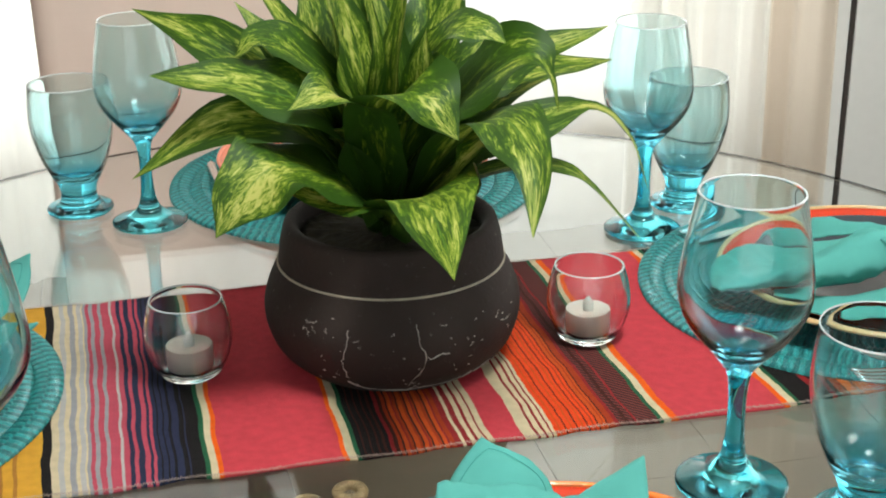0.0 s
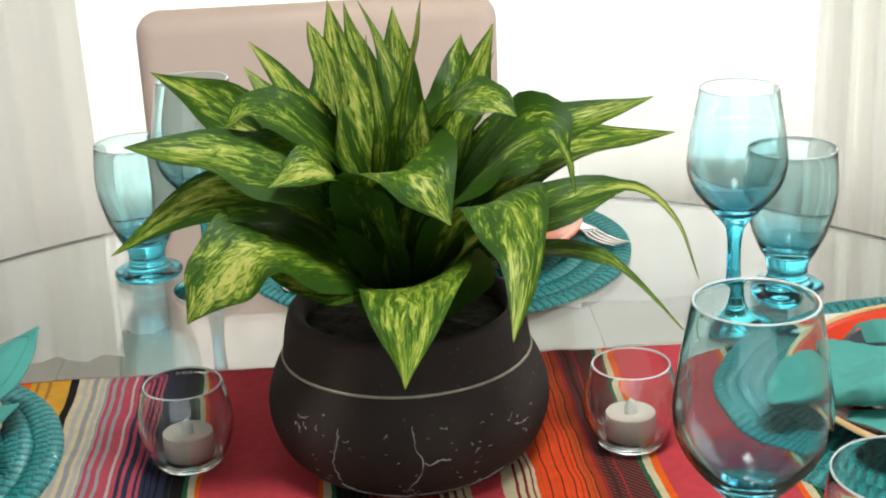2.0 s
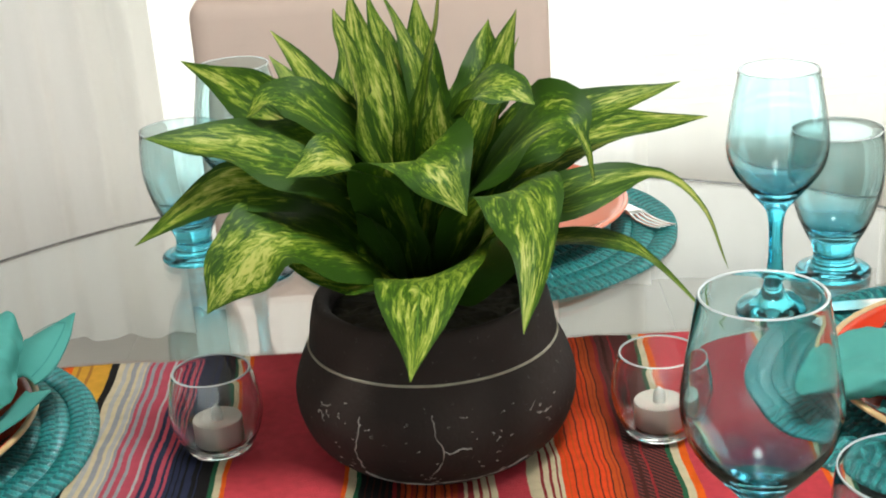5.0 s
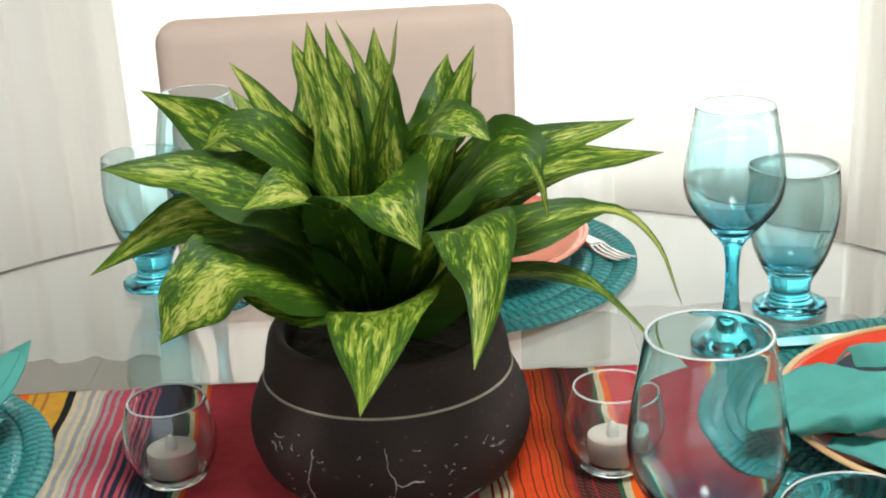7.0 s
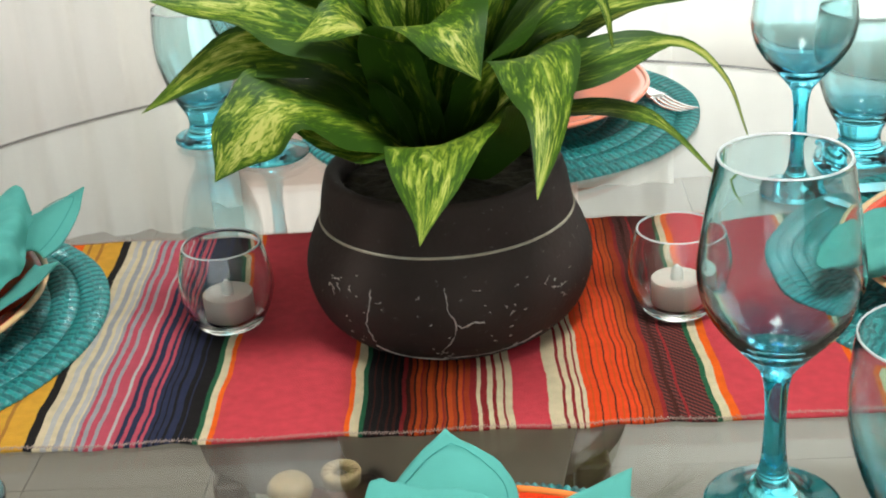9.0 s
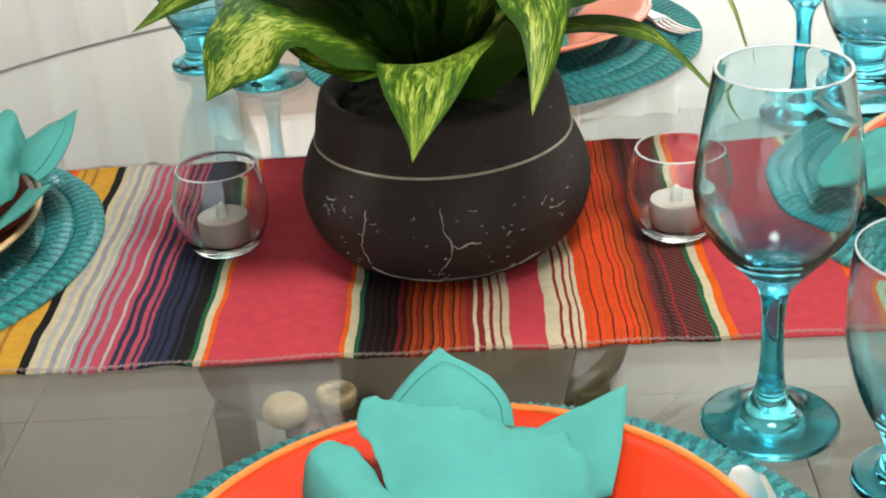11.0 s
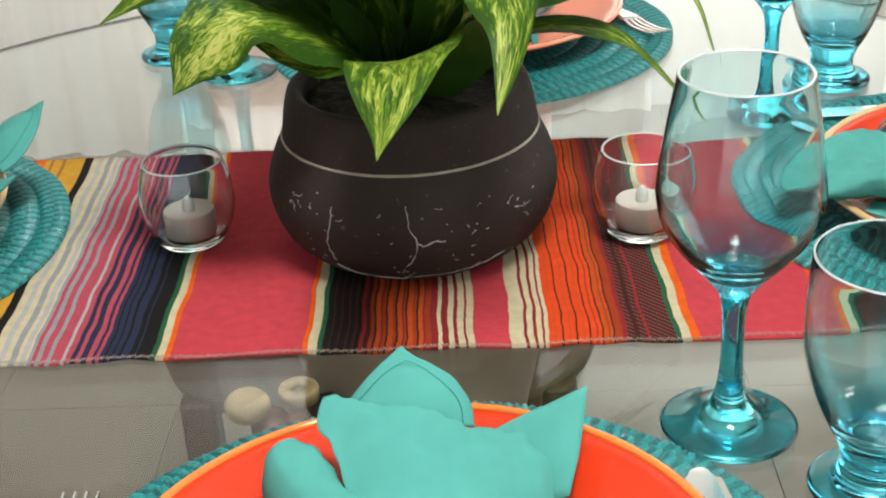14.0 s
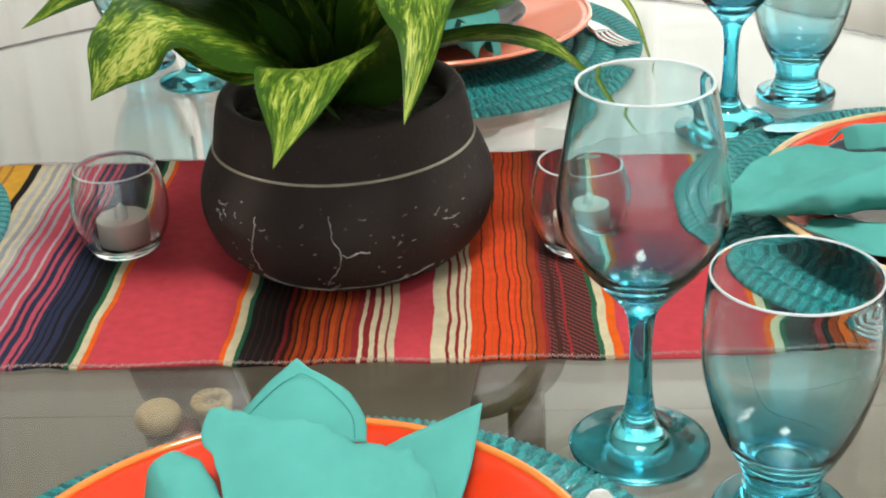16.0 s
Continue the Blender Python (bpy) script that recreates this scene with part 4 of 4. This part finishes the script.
# ---- place settings ----
def setting(mx, my, turn, px, py, glaze, rim, plate_label, napkin_pose, napkin_label, mat_z=0.0, draped=False, fork_at=(-0.196, 0.066, -1), bowl_size=0.87):
    z = T + mat_z
    placemat(pose(mx, my, z, 0, 0, turn))
    z += 0.0046
    plate(pose(px, py, z), glaze, rim, plate_label)
    bowl(pose(px, py, z + 0.0062) @ Matrix.Diagonal((bowl_size, bowl_size, 0.82, 1)))
    napkin(pose(px, py, z + (0.0 if draped else 0.012)) @ napkin_pose, napkin_label, draped)
    m = pose(mx, my, z, 0, 0, turn)
    fork(m @ pose(fork_at[0], fork_at[1], 0.0, 0, 0, fork_at[2]))
    knife(m @ pose(0.153, 0.068, 0.002, 0, 0, 3))


setting(0.022, -0.447, 0, 0.020, -0.443, M_PLATE, M_PLATE_RIM, "glossy orange dinner plate on a turquoise placemat", pose(0, 0, 0), "turquoise cotton napkin gathered with pointed corners")
setting(0.462, 0.032, 90, 0.463, -0.004, M_PLATE, M_RIM_TAN, "glossy orange-red dinner plate with a tan rim", pose(0, 0.014, 0), "turquoise cotton napkin gathered through a silver ring", 0.003, True, bowl_size=1.2)
setting(0.044, 0.466, 180, 0.046, 0.468, M_PLATE_SALMON, M_PLATE_SALMON, "salmon pink dinner plate on a turquoise placemat", pose(0.005, -0.01, 0, 0, 0, 165), "turquoise cotton napkin bunched on the plate", fork_at=(-0.176, 0.004, 24))
setting(-0.486, 0.006, 270, -0.472, -0.004, M_PLATE, M_RIM_TAN, "glossy orange-red dinner plate with a tan rim", pose(0.02, 0.01, 0, 0, 0, 292) @ Matrix.Diagonal((1.12, 1.12, 1.22, 1)), "turquoise cotton napkin with two raised points", 0.003)

napkin_ring(pose(0.463 + 0.012, 0.010 - 0.020, T + 0.0076 + 0.055, 0, 90, 0))

# ---- flower pot and plant ----
pot = thing("flower_pot", pose(0.003, 0.003, T + 0.003), "dark brown aged clay pot with a pale band and cracks", "flower pot")
POT_OUT = [(0.0, 0.001), (0.070, -0.001), (0.0790, 0.0005), (0.0878, 0.006), (0.0995, 0.0185), (0.1062, 0.035), (0.1082, 0.049), (0.1065, 0.062), (0.1015, 0.076), (0.0958, 0.0875)]
POT_NECK = [(0.0945, 0.0895), (0.0925, 0.105), (0.0895, 0.118), (0.0875, 0.1225), (0.0835, 0.1245), (0.0785, 0.122), (0.0765, 0.116), (0.077, 0.1), (0.07, 0.09), (0.0, 0.09)]
part("body", lathe(smooth_profile(POT_OUT, 4) + smooth_profile(POT_NECK, 4), 96), M_POT, pot)
part("band", lathe([(0.0951 + 0.0009 * math.cos(a), 0.0884 + 0.0011 * math.sin(a)) for a in np.linspace(0, 2 * math.pi, 9)], 96), M_CHALK, pot, "pale chalky band round the shoulder")


def pot_radius(z):
    pts = smooth_profile(POT_OUT, 4)
    for (r0, z0), (r1, z1) in zip(pts, pts[1:]):
        if z0 <= z <= z1:
            return r0 + (r1 - r0) * (z - z0) / max(z1 - z0, 1e-6)
    return 0.1


def crack(path, width):
    rng = random.Random(len(path) + int(1000 * path[0][1]))
    fine = []
    for (x0, z0), (x1, z1) in zip(path, path[1:]):
        for s in range(5):
            t = s / 5
            fine.append((x0 + (x1 - x0) * t + rng.uniform(-0.0009, 0.0009), z0 + (z1 - z0) * t + rng.uniform(-0.0006, 0.0006)))
    fine.append(path[-1])
    pts = []
    for x, z in fine:
        r = pot_radius(z) + 0.0001
        pts.append((x, -math.sqrt(max(r * r - x * x, 0)), z))
    part("crack", tube(pts, [0.68 * width * rng.uniform(0.3, 1.4) for _ in pts], 4), M_CRACK, pot, "fine pale crack")


crack([(0.000, 0.070), (0.001, 0.056), (0.007, 0.043), (0.003, 0.030), (-0.006, 0.014)], 0.0006)
crack([(0.007, 0.043), (0.012, 0.040), (0.018, 0.044), (0.026, 0.042)], 0.0009)
crack([(-0.053, 0.066), (-0.055, 0.050), (-0.058, 0.036), (-0.053, 0.022)], 0.0006)
crack([(-0.053, 0.018), (-0.04, 0.009), (-0.02, 0.007), (-0.006, 0.006), (0.006, 0.009), (0.03, 0.008), (0.05, 0.012), (0.066, 0.018)], 0.0012)

for n, (cx, cz) in enumerate(((0.072, 0.056), (0.080, 0.050), (-0.084, 0.060), (-0.074, 0.062), (-0.042, 0.064), (-0.022, 0.058), (0.020, 0.062), (0.044, 0.057), (0.052, 0.040))):
    rs = random.Random(n)
    for s in range(3 if n < 4 else 1):
        x, z = cx + rs.uniform(-0.007, 0.007), cz + rs.uniform(-0.007, 0.007)
        crack([(x, z), (x + rs.uniform(-0.003, 0.003), z + rs.uniform(-0.002, 0.002)), (x + rs.uniform(-0.005, 0.005), z + rs.uniform(-0.005, 0.004))], 0.00045)

rs = random.Random(77)
for n in range(46):
    x, z = rs.uniform(-0.088, 0.088), rs.choice((rs.uniform(0.008, 0.02), rs.uniform(0.02, 0.075)))
    dx, dz = rs.uniform(-0.0025, 0.0025), rs.uniform(-0.0012, 0.0012)
    crack([(x, z), (x + dx, z + dz)], rs.uniform(0.0003, 0.0006))

soil = lathe([(0, 0.113), (0.03, 0.1125), (0.055, 0.111), (0.0765, 0.109), (0.076, 0.104), (0, 0.104)], 48)
bmesh.ops.subdivide_edges(soil, edges=soil.edges[:], cuts=2, use_grid_fill=True)
for v in soil.verts:
    v.co.z += 0.003 * noise.noise(v.co * 90) + 0.002 * noise.noise(v.co * 260)
tagged(place(part("soil", soil, M_SOIL), pose(0.003, 0.003, T + 0.003)), "dark crumbly potting soil in the clay pot", "soil", kind="stuff")

plant = thing("potted_plant", pose(0, 0, T + 0.11), "bushy plant with pointed green and yellow marbled leaves", "plant")


def leaf(points, half, roll=0.0, fold=0.25, tail=0.0, seed=0):
    """One pointed leaf: midrib through points (world), greatest half width, roll about the midrib in degrees, tail: share drawn out to a thread."""
    rng = random.Random(seed)
    n = 26
    rib = spline(points, n)
    sway = Vector((rng.uniform(-1, 1), rng.uniform(-1, 1), rng.uniform(-0.6, 0.6))) * 0.007
    rib = [q + sway * math.sin(math.pi * k / n) * math.sin(2.2 * math.pi * k / n + seed) for k, q in enumerate(rib)]
    az = Vector(points[-1]) - Vector(points[0])
    level = Vector((-az.y, az.x, 0))
    level = level.normalized() if level.length > 0.01 else Vector((1, 0, 0))
    bm = bmesh.new()
    uvl = bm.loops.layers.uv.new("leaf")
    cross = (-1, -0.66, -0.33, 0, 0.33, 0.66, 1)
    uv = {}
    rows = []
    ph = rng.uniform(0, 6)
    for k, q in enumerate(rib):
        v = k / n
        d = (rib[min(k + 1, n)] - rib[max(k - 1, 0)]).normalized()
        side = (level - d * level.dot(d)).normalized()
        up = d.cross(side) * -1
        if up.z < 0:
            up = -up
        a = radians(roll) * (0.3 + 0.7 * v)
        s, u2 = side * math.cos(a) + up * math.sin(a), up * math.cos(a) - side * math.sin(a)
        e = v / (1 - tail) if v < 1 - tail else 1.0
        w = half * max(0.0, 2.3 * max(e - 0.03, 0) ** 0.56 * (1 - e) ** 1.08) if e < 1 else 0.0
        w = max(w, 0.0022 if v < 0.3 else (0.0095 if tail else 0.0016) * (1 - v) ** (0.7 if tail else 1) + 0.0002)
        row = []
        for c in cross:
            lift = fold * abs(c) * w + 0.20 * w * math.sin(10 * v + ph + (1.5 if c > 0 else 0)) * c * c + 0.08 * w * math.sin(24 * v + 2 * ph) * c * c
            vert = bm.verts.new(q + s * (c * w * (1 + 0.07 * math.sin(17 * v + ph + c) + 0.10 * c * math.sin(ph))) + u2 * lift)
            uv[vert] = (c, v)
            row.append(vert)
        rows.append(row)
    for a, b in zip(rows, rows[1:]):
        for k in range(6):
            f = bm.faces.new((a[k], a[k + 1], b[k + 1], b[k]))
            for lp in f.loops:
                lp[uvl].uv = uv[lp.vert]
    for v in bm.verts:
        v.co -= Vector((0, 0, T + 0.11))
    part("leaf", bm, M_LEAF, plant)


C = (0, 0, T + 0.108)
leaf([C, (-0.02, -0.045, 0.90), (-0.06, -0.07, 0.925), (-0.105, -0.08, 0.945)], 0.042, -35, 0.15, 0, 40)
leaf([C, (0.025, -0.045, 0.905), (0.05, -0.07, 0.945), (0.085, -0.08, 0.975)], 0.042, 30, 0.15, 0, 41)
leaf([C, (0.012, -0.05, 0.902), (0.008, -0.14, 0.938), (-0.001, -0.250, 0.922)], 0.062, 16, 0.10, 0, 0)
leaf([C, (-0.05, -0.015, 0.945), (-0.12, -0.035, 0.982), (-0.202, -0.046, 0.942)], 0.042, -42, 0.12, 0, 1)
leaf([C, (-0.04, -0.035, 0.922), (-0.090, -0.07, 0.950), (-0.128, -0.092, 0.938), (-0.146, -0.097, 0.908)], 0.056, -40, 0.12, 0, 2)
leaf([C, (0.04, -0.05, 0.945), (0.07, -0.10, 0.985), (0.080, -0.155, 0.972), (0.067, -0.2, 0.926)], 0.042, 25, 0.12, 0, 3)
leaf([C, (0.06, 0.03, 0.94), (0.13, 0.06, 0.972), (0.23, 0.105, 0.969)], 0.042, 40, 0.22, 0, 4)
leaf([C, (0.06, 0.01, 0.96), (0.12, 0.02, 1.0), (0.196, 0.023, 1.02)], 0.036, 45, 0.22, 0, 5)
leaf([C, (-0.06, 0.04, 0.96), (-0.12, 0.09, 1.01), (-0.191, 0.138, 1.033)], 0.040, -45, 0.22, 0, 6)
leaf([C, (0.05, -0.02, 0.925), (0.11, -0.03, 0.955), (0.17, -0.014, 0.962), (0.208, -0.006, 0.930), (0.227, -0.004, 0.881)], 0.042, 42, 0.22, 0.38, 7)
leaf([C, (-0.05, -0.02, 0.965), (-0.11, -0.04, 1.004), (-0.183, -0.052, 1.022)], 0.056, -40, 0.22, 0, 8)
leaf([C, (-0.03, 0.01, 0.96), (-0.06, 0.02, 1.02), (-0.10, 0.03, 1.075)], 0.034, -30, 0.22, 0, 9)
leaf([C, (-0.006, -0.03, 0.95), (0.0, -0.065, 0.997), (0.018, -0.092, 0.998), (0.036, -0.108, 0.972)], 0.062, 20, 0.22, 0, 10)
leaf([C, (0.02, -0.01, 0.97), (0.045, -0.03, 1.025), (0.068, -0.045, 1.042), (0.086, -0.055, 1.030)], 0.038, 35, 0.22, 0, 11)
leaf([C, (0.035, -0.02, 0.945), (0.075, -0.045, 1.0), (0.105, -0.06, 1.022), (0.118, -0.07, 1.005), (0.123, -0.075, 0.978)], 0.056, 42, 0.22, 0.22, 12)
leaf([C, (0.06, -0.01, 0.905), (0.13, -0.015, 0.918), (0.17, -0.016, 0.895), (0.217, -0.017, 0.842)], 0.018, 30, 0.22, 0.2, 13)
leaf([C, (-0.015, 0.01, 0.97), (-0.03, 0.02, 1.04), (-0.041, 0.03, 1.102)], 0.030, -40, 0.22, 0, 14)
leaf([C, (-0.012, 0.03, 0.97), (-0.022, 0.05, 1.03), (-0.030, 0.06, 1.095)], 0.030, 10, 0.22, 0, 15)
leaf([C, (0.01, 0.02, 0.97), (0.004, 0.03, 1.04), (-0.02, 0.03, 1.102)], 0.026, 30, 0.22, 0, 16)
leaf([C, (0.005, 0.03, 0.97), (0.008, 0.05, 1.03), (0.006, 0.06, 1.090)], 0.036, 0, 0.22, 0, 17)
leaf([C, (0.008, -0.01, 0.97), (0.012, -0.01, 1.04), (0.026, 0.0, 1.106)], 0.026, 20, 0.22, 0, 18)
leaf([C, (0.03, 0.02, 0.96), (0.06, 0.04, 1.02), (0.08, 0.05, 1.075)], 0.034, 20, 0.22, 0, 19)
leaf([C, (-0.02, 0.0, 0.97), (-0.036, 0.0, 1.03), (-0.05, 0.0, 1.088)], 0.030, -30, 0.22, 0, 20)
leaf([C, (0.03, 0.03, 0.95), (0.06, 0.05, 1.0), (0.081, 0.06, 1.052)], 0.012, 60, 0.22, 0, 21)
leaf([C, (-0.005, -0.01, 0.97), (-0.012, -0.015, 1.03), (-0.014, -0.02, 1.085)], 0.010, 60, 0.22, 0, 22)
leaf([C, (0.008, -0.03, 0.95), (0.018, -0.055, 1.0), (0.022, -0.065, 1.048)], 0.038, 15, 0.22, 0, 23)
leaf([C, (0.05, 0.04, 0.95), (0.10, 0.07, 0.99), (0.146, 0.095, 0.997)], 0.034, 35, 0.22, 0, 24)
leaf([C, (-0.04, 0.03, 0.96), (-0.075, 0.05, 1.01), (-0.109, 0.07, 1.048)], 0.028, -40, 0.22, 0, 25)
leaf([C, (-0.03, -0.005, 0.97), (-0.07, -0.01, 1.02), (-0.10, -0.012, 1.034), (-0.118, -0.013, 1.022)], 0.034, -35, 0.22, 0, 26)
leaf([C, (-0.02, -0.03, 0.96), (-0.05, -0.06, 1.000), (-0.085, -0.075, 0.995)], 0.046, -25, 0.22, 0, 27)
leaf([C, (-0.05, 0.07, 0.95), (-0.09, 0.14, 0.98), (-0.12, 0.22, 0.95)], 0.042, 0, 0.22, 0, 28)
leaf([C, (0.01, 0.08, 0.95), (0.02, 0.16, 0.985), (0.03, 0.24, 0.955)], 0.044, 0, 0.22, 0, 29)
leaf([C, (0.06, 0.07, 0.95), (0.11, 0.13, 0.97), (0.16, 0.19, 0.94)], 0.040, 0, 0.22, 0, 30)
leaf([C, (-0.03, 0.05, 0.97), (-0.05, 0.08, 1.03), (-0.06, 0.10, 1.075)], 0.036, 0, 0.22, 0, 31)
leaf([C, (0.03, 0.06, 0.97), (0.05, 0.09, 1.02), (0.06, 0.12, 1.055)], 0.036, 0, 0.22, 0, 32)
rng = random.Random(5)
for k in range(12):
    a = rng.uniform(0, 6.28)
    r, h = rng.uniform(0.04, 0.09), rng.uniform(0.05, 0.13)
    c, s = math.cos(a), math.sin(a)
    leaf([C, (0.35 * r * c, 0.35 * r * s, C[2] + 0.55 * h), (0.7 * r * c, 0.7 * r * s, C[2] + 0.9 * h), (r * c, r * s, C[2] + h)], rng.uniform(0.018, 0.028), rng.uniform(-30, 30), 0.25, 0, 100 + k)

# ---- floor tiles ----
tile_me = finish(box(0.2986, 0.2986, 0.008, (0, 0, 0), 0.0006, 1), "tile", False)
tile_me.materials.append(M_TILE)
nx, ny = 11, 12
for i in range(nx):
    for j in range(ny):
        t = part("tile", tile_me, None, floor_ob)
        t.matrix_world = pose(-1.5 + 0.3 * i, -1.35 + 0.3 * j, -0.004)
